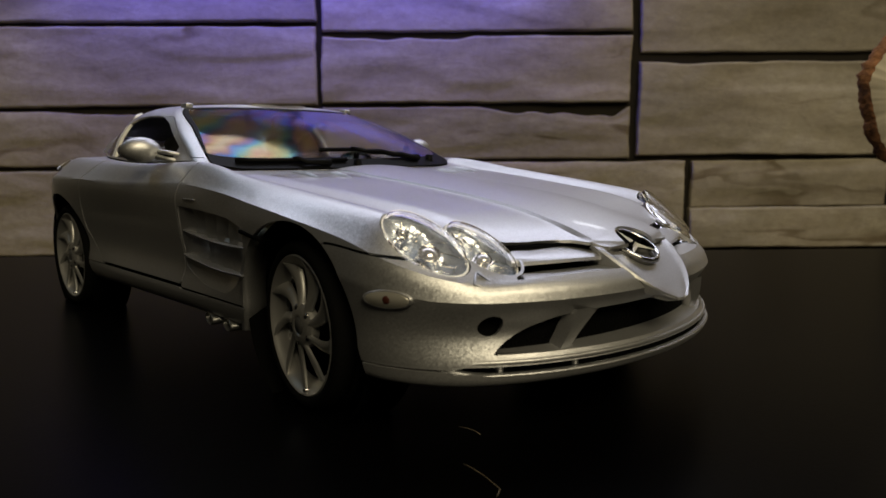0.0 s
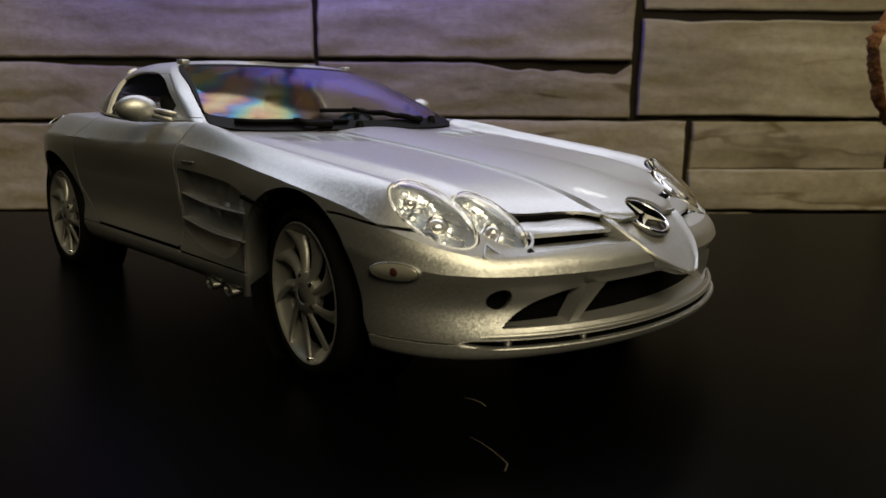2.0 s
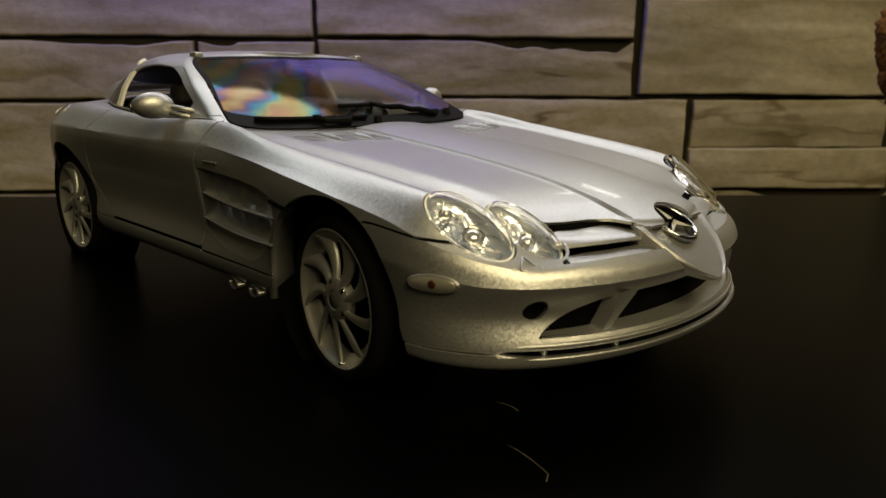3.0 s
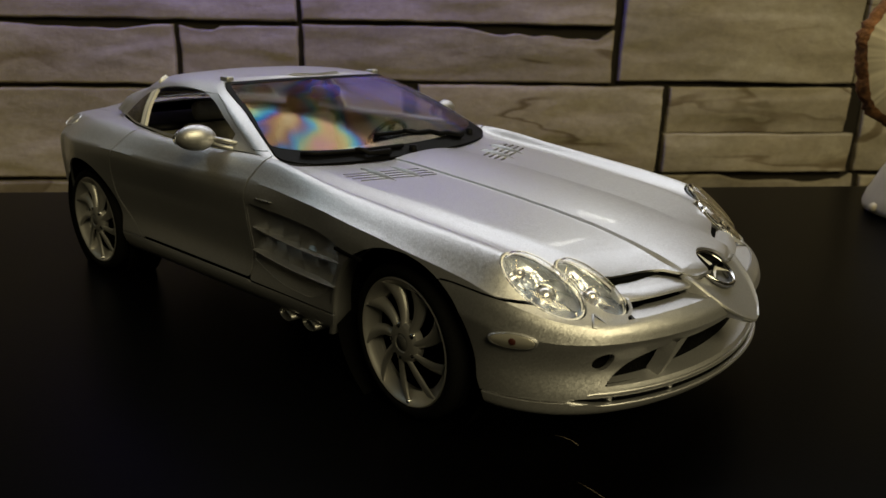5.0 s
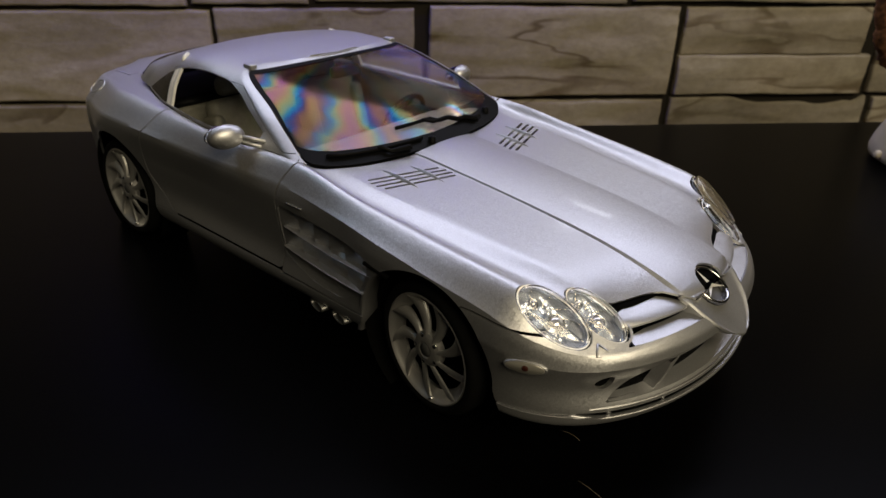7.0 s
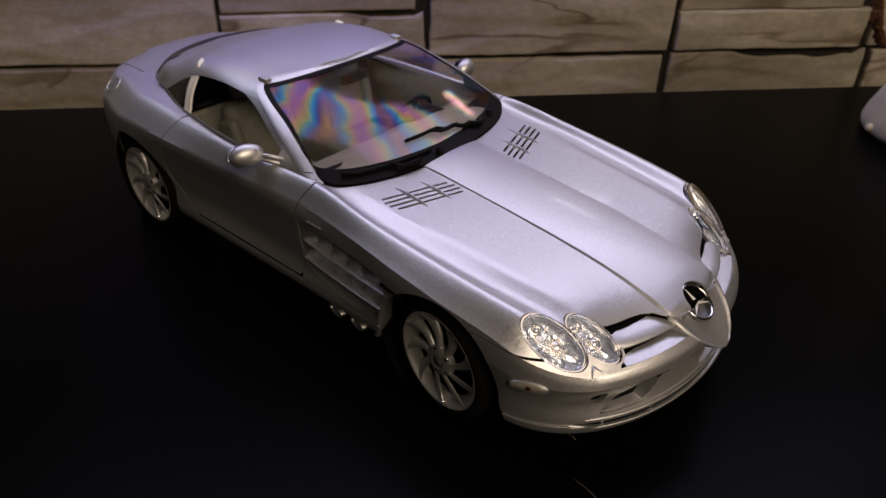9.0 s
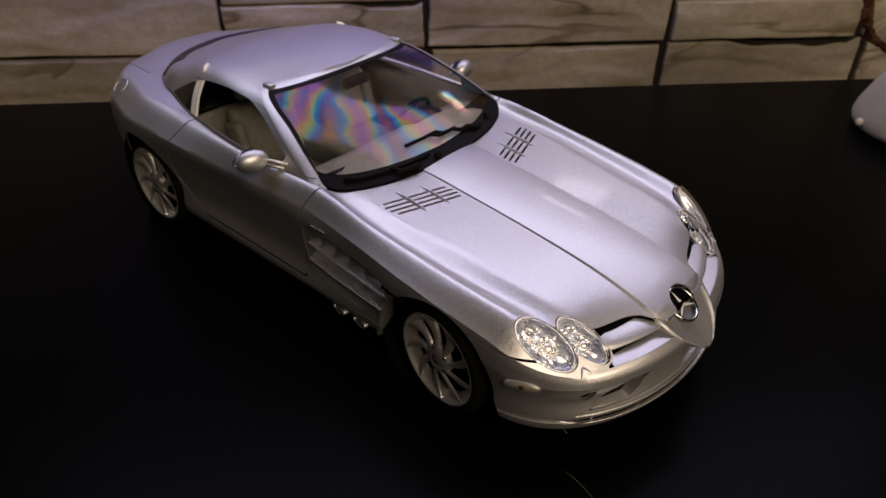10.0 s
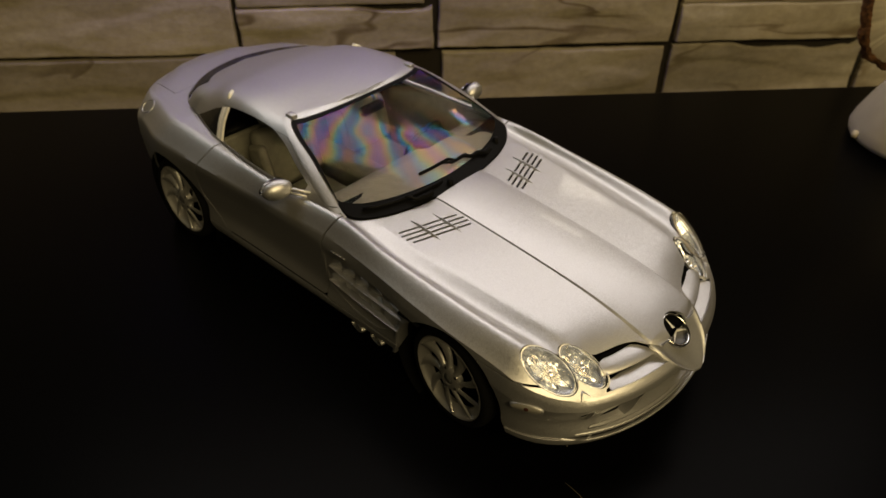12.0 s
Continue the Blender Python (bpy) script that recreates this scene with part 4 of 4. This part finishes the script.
for dz, out_, hh in ((16.75, 0.5, 0.5), (14.55, 1.2, 0.42)):
    line = [(arc(56, 53.4, w) - 0.9 * max(0, abs(w) - 40) / 6 * out_, w, dz + (15.6 - dz) * (max(0, abs(w) - 40) / 6) ** 2) for w in np.linspace(-46, 46, 71)]
    part("lip_rail", ribbon_bm(line, [(out_ * k0 - 0.5, u * hh) for k0, u in ((0, 1), (0.75, 0.75), (1, 0), (0.75, -0.75), (0, -1))]), SILVER, car)
# shelf of the bumper under the grille and the dark box behind the openings
for s in (-1, 1):
    line = [(arc(53.05, 52.3, w), s * w, 31.5) for w in np.linspace(9.5, 32.8, 26)]
    crisp(part("bumper_shelf", ribbon_bm(line, [(-0.2, 0), (-1.6, 0.25), (-4.6, 0.45), (-4.6, -0.2), (-0.4, -0.5)], np.interp(np.linspace(9.5, 32.8, 26), [27, 32.8], [1, 0.7])), SILVER, car), 40)
line = [(arc(43, 45, w), w, 27) for w in np.linspace(-28.5, 28.5, 40)]
part("grille_box", ribbon_bm(line, [(0.3, 9.0), (-1, 9.4), (-1, -11), (0.3, -10.5)]), DARK, car, "black grille mesh")
line = [(arc(50.4, 51, w), w, 21) for w in np.linspace(-40, 40, 41)]
part("intake_mesh", ribbon_bm(line, [(0.3, 4.6), (-0.4, 4.6), (-0.4, -4.4), (0.3, -4.4)]), MESH, car, "black mesh in the lower intake")
line = [(arc(56.0, 53.4, w) - 2.6, w, 15.5) for w in np.linspace(-46, 46, 45)]
part("lip_groove", ribbon_bm(line, [(0.3, 1.6), (-0.6, 1.6), (-0.6, -1.6), (0.3, -1.6)]), DARK, car)

line = [(arc(54.6, 52.6, w), w, 17.7) for w in np.linspace(-38, 38, 61)]
crisp(part("intake_floor", ribbon_bm(line, [(0.2, -0.5), (0.1, 0.0), (-4.0, 0.9), (-4.0, -0.5)]), SILVER, car), 40)

# ---- flanks: gill recess with two blades, exhausts, mirrors, louvre fins
for s, which in ((-1, "near"), (1, "far")):
    gill = new("side_gill")
    gill.parent = car
    skin("recess", push(teeth_area, (0, -1, 0), lambda p, v, x, w, z: louvre_depth(x, z)), SILVER, gill, sides=which, thick=0.4)
    for (x0, z0), (x1, z1) in (((-54.4, 34.7), (-16.8, 33.4)), ((-55.0, 28.3), (-20.6, 26.8))):
        bm, rings = bmesh.new(), []
        for t in np.linspace(0, 1, 22):
            x, z = x0 + t * (x1 - x0), z0 + t * (z1 - z0) - 0.9 * math.sin(t * math.pi)
            out = float(np.interp(x, [-57, -40, -30, -15], [52.0, 52.6, 53.2, 54.4]))
            rise = 0.2 + 0.6 * math.sin(min(1, t * 1.15) * math.pi * 0.62)
            rings.append([bm.verts.new(Vector((x, s * o, z + u)) * MM) for o, u in ((out + 0.1, 0), (out - 0.1, -0.4), (out - 4.2, -0.5 + rise), (out - 4.2, -0.1 + rise))])
        for a, b in zip(rings, rings[1:]):
            for k in range(4):
                bm.faces.new((a[k], a[(k + 1) % 4], b[(k + 1) % 4], b[k]))
        bm.faces.new(rings[0]), bm.faces.new(rings[-1][::-1])
        bmesh.ops.recalc_face_normals(bm, faces=bm.faces)
        crisp(part("blade", bm, SILVER, gill), 40)
    slot = part("vent_slot", box_bm(-4.2 * MM, 4.2 * MM, -0.5 * MM, 0.5 * MM, -0.45 * MM, 0.45 * MM, 0.2 * MM), DARK, gill, "black slot towards the wheel arch")
    slot.matrix_basis = Matrix.Translation((-14.6 * MM, s * 54.45 * MM, 36.6 * MM)) @ Matrix.Rotation(radians(9), 4, "Y") @ Matrix.Rotation(radians(-s * 2.5), 4, "Z")
    for x in (-50.6, -48.9, -47.3, -45.6):
        part("script", box_bm((x - 0.75) * MM, (x + 0.75) * MM, (s * 52.85 - 0.25) * MM, (s * 52.85 + 0.25) * MM, 42.75 * MM, 43.1 * MM), DULL, gill)
    for x in (-43.2, -33.6):
        pipe = lathe_bm([(r * MM, h * MM) for r, h in ((2.0, -9), (2.1, 0.6), (2.3, 0.9), (2.55, 0.5), (2.5, -9))], 32, "y")
        bmesh.ops.scale(pipe, vec=(1.45, 1, 0.62), verts=pipe.verts)
        tail_pipe = part("exhaust_pipe", pipe, EDGE_METAL, car, "grey metal oval exhaust tip")
        tail_pipe.matrix_basis = Matrix.Translation((x * MM, s * 50.6 * MM, 12.6 * MM)) @ Matrix.Rotation(math.pi if s < 0 else 0, 4, "Z") @ Matrix.Rotation(radians(s * 12), 4, "Z")
    # door mirror
    mir = new("door_mirror")
    mir.parent = car
    bm = bmesh.new()
    bmesh.ops.create_uvsphere(bm, u_segments=36, v_segments=20, radius=1)
    for v in bm.verts:
        v.co.x = v.co.x * (3.4 if v.co.x > 0 else 2.6)
        v.co.y *= 5.5
        v.co.z = v.co.z * (3.8 if v.co.z > 0 else 3.4)
    bmesh.ops.transform(bm, matrix=Matrix.Translation((-77.6, s * 52.6, 55.4)) @ Matrix.Rotation(radians(s * 14), 4, "Z"), verts=bm.verts)
    bmesh.ops.scale(bm, vec=(MM, MM, MM), verts=bm.verts)
    part("shell", bm, SILVER, mir)
    bm = lathe_bm([(4.4 * MM, 0), (4.5 * MM, 0.4 * MM), (0, 0.5 * MM)], 32, "x")
    bmesh.ops.scale(bm, vec=(1, 1.2, 0.64), verts=bm.verts)
    part("mirror_glass", bm, CHROME, mir).matrix_basis = Matrix.Translation((-0.0803, s * 0.0525, 0.0554)) @ Matrix.Rotation(math.pi, 4, "Z")
    for dz in (0.9, -0.9):
        part("arm", tube_bm([Vector(q) * MM for q in ((-76.2, s * 50, 54.8 + dz * 0.7), (-73.2, s * 47.4, 54.0 + dz), (-69.6, s * 44.9, 53.3 + dz))], [0.75 * MM, 0.65 * MM, 0.6 * MM], 10), SILVER, mir)
    # fins over the louvres
    for w in (20.4, 28.6):
        x0, x1 = -19.6 - 0.31 * (w - 14), -33.2 - 0.31 * (w - 14)
        bm, rings = bmesh.new(), []
        for t in np.linspace(0, 1, 12):
            x = x0 + t * (x1 - x0)
            z = float(np.interp(x, [-45, -28, 0], [49.7, 47.9, 45.2])) + 0.1
            h = 1.25 * math.sin(math.pi * (0.06 + 0.88 * t)) ** 0.7
            rings.append([bm.verts.new(Vector((x, s * (w + q * 0.50 * math.sin(math.pi * (0.08 + 0.84 * t))), z + u)) * MM) for q, u in ((-1, -0.6), (-0.35, h), (0.35, h), (1, -0.6))])
        for a, b in zip(rings, rings[1:]):
            for k in range(3):
                bm.faces.new((a[k], a[k + 1], b[k + 1], b[k]))
        bm.faces.new(rings[0]), bm.faces.new(rings[-1][::-1])
        bmesh.ops.recalc_face_normals(bm, faces=bm.faces)
        part("louvre_fin", bm, SILVER, car)

# ---- wipers on the screen and the cowl


def on_screen(w, v):
    """A point of the outer glass at w, on the rail v."""
    j = int(np.argmin(np.abs(cabin_v - v)))
    col = cabin_grid[:GF + 1, j]
    return Vector([float(np.interp(abs(w), col[:, 1], col[:, k])) if k != 1 else w for k in range(3)])


for tip, joint, foot in (((-12, 3.55), (6, 3.63), (30, 3.86)), ((-38, 3.84), (-14, 3.86), (-4, 3.94))):
    wiper = new("wiper")
    wiper.parent = car
    a, b, c = (on_screen(*q) + Vector((0.5, 0, 0.9)) for q in (tip, joint, foot))
    d = a + (b - a) * 1.35
    blade = [on_screen(tip[0] + (joint[0] - tip[0]) * t, tip[1] + (joint[1] - tip[1]) * t) + Vector((0.35, 0, 0.6)) for t in np.linspace(0, 1.3, 9)]
    part("blade", tube_bm([q * MM for q in blade], 0.62 * MM, 8), BLACK, wiper)
    arm_line = [on_screen(tip[0] + (joint[0] - tip[0]) * 0.6 + (foot[0] - joint[0]) * t, (tip[1] + joint[1]) / 2 + (foot[1] - (tip[1] + joint[1]) / 2) * t) + Vector((0.6, 0, 1.1 - 0.3 * t)) for t in np.linspace(0, 1, 8)]
    part("arm", tube_bm([q * MM for q in arm_line], [(0.55 + 0.5 * k / 7) * MM for k in range(8)], 8), BLACK, wiper)
    part("pivot", lathe_bm([(0, 1.3 * MM), (1.1 * MM, 1.2 * MM), (1.3 * MM, -0.8 * MM)], 20, "z"), BLACK, wiper).location = (on_screen(*foot) + Vector((0, 0, 0.4))) * MM

# ---- cabin inside
part("cabin_tub", box_bm(-0.150, -0.046, -0.044, 0.044, 0.014, 0.018), DARK, car, "dark cabin floor")


def slab_bm(x0, x1, w, z_of, thick, n=16, m=16):
    """A sheet over x0..x1 and -w..w with height z_of(x, y), and its thickness."""
    bm = bmesh.new()
    rows = [[bm.verts.new((x * MM, y * MM, z_of(x, y) * MM)) for y in np.linspace(-w(x), w(x), m + 1)] for x in np.linspace(x0, x1, n + 1)]
    for a, b in zip(rows, rows[1:]):
        for k in range(m):
            bm.faces.new((a[k], a[k + 1], b[k + 1], b[k]))
    bmesh.ops.recalc_face_normals(bm, faces=bm.faces)
    if sum(f.normal.z for f in bm.faces) < 0:
        bmesh.ops.reverse_faces(bm, faces=bm.faces)
    ret = bmesh.ops.extrude_face_region(bm, geom=bm.faces[:])
    bmesh.ops.translate(bm, vec=(0, 0, -thick * MM), verts=[g for g in ret["geom"] if isinstance(g, bmesh.types.BMVert)])
    bmesh.ops.recalc_face_normals(bm, faces=bm.faces)
    return bm


dash_w = curve((-72, 43), (-60, 43), (-52, 39), (-46, 28), (-42, 12))
part("dashboard", slab_bm(-43, -72, dash_w, lambda x, y: float(np.interp(x, [-72, -66, -58, -43], [47.0, 49.2, 49.6, 49.2])) + 0.8 * math.exp(-((y - 19) / 9) ** 2 - ((x + 67) / 5) ** 2), 7), BEIGE, car, "beige dashboard in a lit tone")
part("instrument_hood", slab_bm(-66, -74, curve((-74, 8), (-66, 8)), lambda x, y: 50.8 - 0.02 * y * y, 2.4, 8, 10), BLACK, car).location = (0, 0.019, 0)
part("console", box_bm(-0.122, -0.066, -0.0065, 0.0065, 0.018, 0.036, 0.002), SEAT, car)
part("rear_shelf", slab_bm(-130, -166, curve((-166, 24), (-130, 40)), lambda x, y: 52 + 0.0 * y, 3, 6, 6), BLACK, car)
part("bulkhead", box_bm(-0.132, -0.128, -0.042, 0.042, 0.018, 0.050, 0.001), SEAT, car)
for s in (-1, 1):
    part("door_card", slab_bm(-60, -126, curve((-126, 1.2), (-60, 1.2)), lambda x, y: 51.2, 26, 10, 2), SEAT, car).location = (0, s * 0.0462, 0)
    seat = new("seat")
    seat.parent, seat.location = car, (0, s * 0.020, 0)
    part("cushion", box_bm(-0.112, -0.084, -0.0125, 0.0125, 0.020, 0.030, 0.003, 3), SEAT, seat)
    m = Matrix.Translation((-0.114, 0, 0.028)) @ Matrix.Rotation(radians(-16), 4, "Y")
    back_rest = part("backrest", box_bm(-0.0035, 0.0035, -0.012, 0.012, 0, 0.026, 0.0028, 3), SEAT, seat)
    back_rest.matrix_basis = m
    part("headrest", box_bm(-0.003, 0.003, -0.0065, 0.0065, 0.0265, 0.0335, 0.0025, 3), SEAT, seat).matrix_basis = m
    for q in (-1, 1):
        part("bolster", box_bm(-0.0035, 0.0065, q * 0.0118 - 0.0022, q * 0.0118 + 0.0022, 0.002, 0.021, 0.002, 3), SEAT, seat).matrix_basis = m
wheel_m = Matrix.Translation((-0.0765, 0.0195, 0.0455)) @ Matrix.Rotation(radians(-66), 4, "Y")
steer = new("steering_wheel")
steer.parent, steer.matrix_basis = car, wheel_m
part("rim", lathe_bm([((9.6 + 0.85 * math.cos(t)) * MM, 0.85 * MM * math.sin(t)) for t in np.linspace(0, 2 * math.pi, 11)], 44, "z"), BLACK, steer)
part("hub", lathe_bm([(0, 1.2 * MM), (2.6 * MM, 0.9 * MM), (3.0 * MM, -1 * MM)], 24, "z"), BLACK, steer)
for a in (0, 125, 235):
    part("spoke", box_bm(0.002, 0.0092, -0.0011, 0.0011, -0.0004, 0.0004), BLACK, steer).matrix_basis = Matrix.Rotation(radians(a), 4, "Z")
part("inner_mirror", box_bm(-0.0865, -0.0835, -0.0060, 0.0060, 0.0625, 0.0665, 0.0012), BLACK, car)

# ---- wheels
tyre_profile = [(14.9, -11), (17.2, -11.4), (18.1, -10.6), (18.4, -9.4), (18.4, -7.2), (18.05, -7.1), (18.05, -6.8), (18.4, -6.7), (18.4, -4.6), (18.05, -4.5), (18.05, -4.2), (18.4, -4.1), (18.3, -2.0), (17.7, -0.7), (16.9, -0.1), (16.0, 0.05), (15.3, -0.2), (15.0, -0.9), (14.9, -11)]


def spoke_bm(out):
    """One turbine blade: a thin vane whose leading edge ends in a sharp tip at the rim and whose trailing edge sinks into the dish."""
    bm, rings = bmesh.new(), []
    for t in np.linspace(0, 1, 14):
        r0, a0, h0 = 4.2 + 10.2 * t, radians(-18 + 18 * t ** 1.3), -0.75 - 0.65 * math.sin(math.pi * t) + 0.40 * t
        r1, a1, h1 = 4.2 + 8.1 * t, radians(-39 + 19 * t), -1.2 - 1.2 * t ** 0.8
        front, back = [], []
        for q in (0, 0.12, 0.35, 0.6, 0.82, 1):
            r, a = r0 + (r1 - r0) * q, a0 + (a1 - a0) * q
            h = h0 + (h1 - h0) * q + 0.55 * math.sin(math.pi * q)
            for row, d in ((front, 0), (back, -0.5)):
                row.append(bm.verts.new(Vector((r * math.cos(a), out * (h + d), r * math.sin(a))) * MM))
        rings.append(front + back[::-1])
    n = len(rings[0])
    for a, b in zip(rings, rings[1:]):
        for k in range(n):
            bm.faces.new((a[k], a[(k + 1) % n], b[(k + 1) % n], b[k]))
    bm.faces.new(rings[-1])
    bmesh.ops.recalc_face_normals(bm, faces=bm.faces)
    return bm


def wheel(x, w, out):
    hub = new("wheel")
    hub.parent, hub.location, hub.rotation_euler = car, (x * MM, out * w * MM, 18.4 * MM), (0, 0, radians(-8 if x == 0 else 0))
    part("tyre", lathe_bm([(r * MM, out * h * MM) for r, h in tyre_profile], 96), RUBBER, hub, "black rubber tyre")
    crisp(part("rim", lathe_bm([(r * MM, out * h * MM) for r, h in [(15.3, -0.9), (15.1, -0.3), (14.85, -0.15), (14.6, -0.3), (14.3, -0.8), (13.3, -1.7), (12.4, -2.3), (11.9, -2.7), (11.8, -3.6)]], 80), RIM, hub), 30)
    part("barrel", lathe_bm([(11.85 * MM, out * -3.3 * MM), (12.6 * MM, out * -9 * MM)], 64), DARK, hub)
    part("brake_disc", lathe_bm([(0, out * -5.6 * MM), (9.6 * MM, out * -5.6 * MM), (9.6 * MM, out * -6.2 * MM), (12.5 * MM, out * -8.8 * MM)], 48), DARK, hub)
    crisp(part("hub_boss", lathe_bm([(r * MM, out * h * MM) for r, h in [(0, -0.5), (2.0, -0.5), (2.3, -0.2), (3.2, -0.3), (4.3, -0.6), (4.8, -1.0), (4.9, -2.8)]], 48), RIM, hub), 40)
    part("hub_cap", lathe_bm([(r * MM, out * h * MM) for r, h in [(0, -0.1), (1.7, -0.15), (1.9, -0.4)]], 32), DULL, hub, "dark round hub cap")
    blade = spoke_bm(out)
    first = crisp(part("spoke", blade, RIM, hub), 50)
    first.matrix_basis = Matrix.Rotation(radians(-120.5), 4, "Y")
    for k in range(1, 9):
        o = first.copy()
        scene.collection.objects.link(o)
        o.parent, o.matrix_basis = hub, Matrix.Rotation(radians(-120.5 - 40 * k), 4, "Y")
    for k in range(5):
        a = 2 * math.pi * (k + 0.55) / 5
        nut = lathe_bm([(0, out * -0.35 * MM), (0.55 * MM, out * -0.4 * MM), (0.75 * MM, out * -0.9 * MM)], 12)
        part("wheel_bolt", nut, CHROME, hub).location = (3.9 * MM * math.cos(a), out * 0.05 * MM, 3.9 * MM * math.sin(a))
    a = radians(-78)
    part("valve", lathe_bm([(0, out * 0.5 * MM), (0.35 * MM, out * 0.4 * MM), (0.35 * MM, out * -0.8 * MM)], 10), CHROME, hub).location = (13.6 * MM * math.cos(a), 0, 13.6 * MM * math.sin(a))
    well = lathe_bm([(r * MM, out * h * MM) for r, h in [(22.9, -1.6), (23.2, -14), (0, -15)]], 48)
    o = part("wheel_arch_liner", well, DARK, car, "black wheel arch liner")
    o.location = (x * MM, out * (w + 0.4) * MM, 18.6 * MM)
    return hub


for x in (0, -150):
    for out in (-1, 1):
        wheel(x, 52.4, out)

# flange that closes the flank behind each front wheel
for s in (-1, 1):
    bm, rings = bmesh.new(), []
    for a in np.linspace(radians(128), radians(195), 20):
        r = ARCH + 0.1
        x, z = r * math.cos(a), 18.6 + r * math.sin(a)
        if z < 18.6:
            x = -(ARCH + 0.1 + 0.35 * (18.6 - z))
        wout = float(np.interp(z, [8, 16, 24, 34, 38, 42], [51.2, 52.4, 53.2, 54.2, 54.0, 53]))
        rings.append([bm.verts.new(Vector((x + dx, s * (wout + dw), z)) * MM) for dx, dw in ((-0.9, -0.1), (0.15, -0.4), (0.5, -1.2), (-0.6, -6.5), (-1.6, -6.5))])
    for p, q in zip(rings, rings[1:]):
        for k in range(5):
            bm.faces.new((p[k], p[(k + 1) % 5], q[(k + 1) % 5], q[k]))
    bmesh.ops.recalc_face_normals(bm, faces=bm.faces)
    part("arch_flange", bm, SILVER, car)

# ---------------------------------------------------------------- wood slice on a cream foot, at the side
ornament = new("wood_slice_ornament")
tagged(ornament, "pale wood slice with bark rim on a cream foot", "ornament").matrix_world = ACROSS @ Matrix.Translation((0.280, 0.165, 0))
part("foot", lathe_bm([(r * MM, z * MM) for r, z in ((0, 0), (35.5, 0), (38.0, 1.2), (38.6, 4.0), (37.4, 9), (32, 22), (24, 36), (14, 47), (9, 52), (0, 53))], 64, "z"), CERAMIC, ornament, "cream tapering foot")
part("foot_knob", lathe_bm([(0, 2.4 * MM), (1.8 * MM, 1.6 * MM), (2.4 * MM, 0), (1.8 * MM, -1.6 * MM), (0, -2.4 * MM)], 16, "z"), CERAMIC, ornament).location = (-0.0385, 0.004, 0.0042)


def slice_bm(inner, outer, y0, y1, centre):
    """A ring of uneven outline, upright, between two rims; inner 0: a full slice."""
    bm = bmesh.new()
    n, loops = 140, []
    for k in range(n):
        a = 2 * math.pi * k / n
        wob = 1 + 0.035 * math.sin(3 * a + 0.6) + 0.02 * math.sin(7 * a) + 0.016 * noise.noise(Vector((math.cos(a) * 5, math.sin(a) * 5, 1.7)))
        rough = 1 + 0.05 * noise.noise(Vector((math.cos(a) * 16, math.sin(a) * 16, 4.2)))
        ro, ri = outer * wob * rough, inner * wob * (1 + 0.03 * noise.noise(Vector((math.cos(a) * 22, math.sin(a) * 22, 9))))
        c, s_ = math.cos(a) * 1.10, math.sin(a) * 1.06
        loops.append([bm.verts.new((centre[0] + c * r, y, centre[1] + s_ * r)) for r, y in ((ri, y0), (ro, y0 + 0.002), (ro * 1.012, (y0 + y1) / 2), (ro, y1 - 0.002), (ri, y1))])
    for k in range(n):
        p, q = loops[k], loops[(k + 1) % n]
        for i in range(4):
            bm.faces.new((p[i], p[i + 1], q[i + 1], q[i]))
    if not inner:
        bmesh.ops.remove_doubles(bm, verts=bm.verts, dist=1e-6)
    bmesh.ops.recalc_face_normals(bm, faces=bm.faces)
    return bm


part("slice", slice_bm(0.0, 0.0296, -0.0029, 0.0029, (-0.0310, 0.0765)), WOOD, ornament, "smooth pale wood face")
part("bark_rim", slice_bm(0.0290, 0.0318, -0.0034, 0.0032, (-0.0310, 0.0765)), BARK, ornament, "rough brown bark rim")
part("pin", lathe_bm([(0, 1.6 * MM), (1.1 * MM, 1.2 * MM), (1.6 * MM, 0), (1.1 * MM, -1.2 * MM), (0, -1.6 * MM)], 14, "z"), BRASS, ornament, "shiny brass pin").location = (-0.0490, -0.004, 0.1050)

# ---------------------------------------------------------------- hairs on the table
for pts in (([(0.04369, 0.00494), (0.04634, 0.00475), (0.04962, 0.00408), (0.05268, 0.00309), (0.05452, 0.00241), (0.05572, 0.00038)]), ([(0.03115, 0.01647), (0.03303, 0.01711), (0.03512, 0.01718), (0.03689, 0.01658)])):
    hair = link("hair", tube_bm([(x, y, 0.0002) for x, y in pts], 0.00006, 5), HAIR)
    tagged(hair, "thin pale hair lying on the black table", "hair")
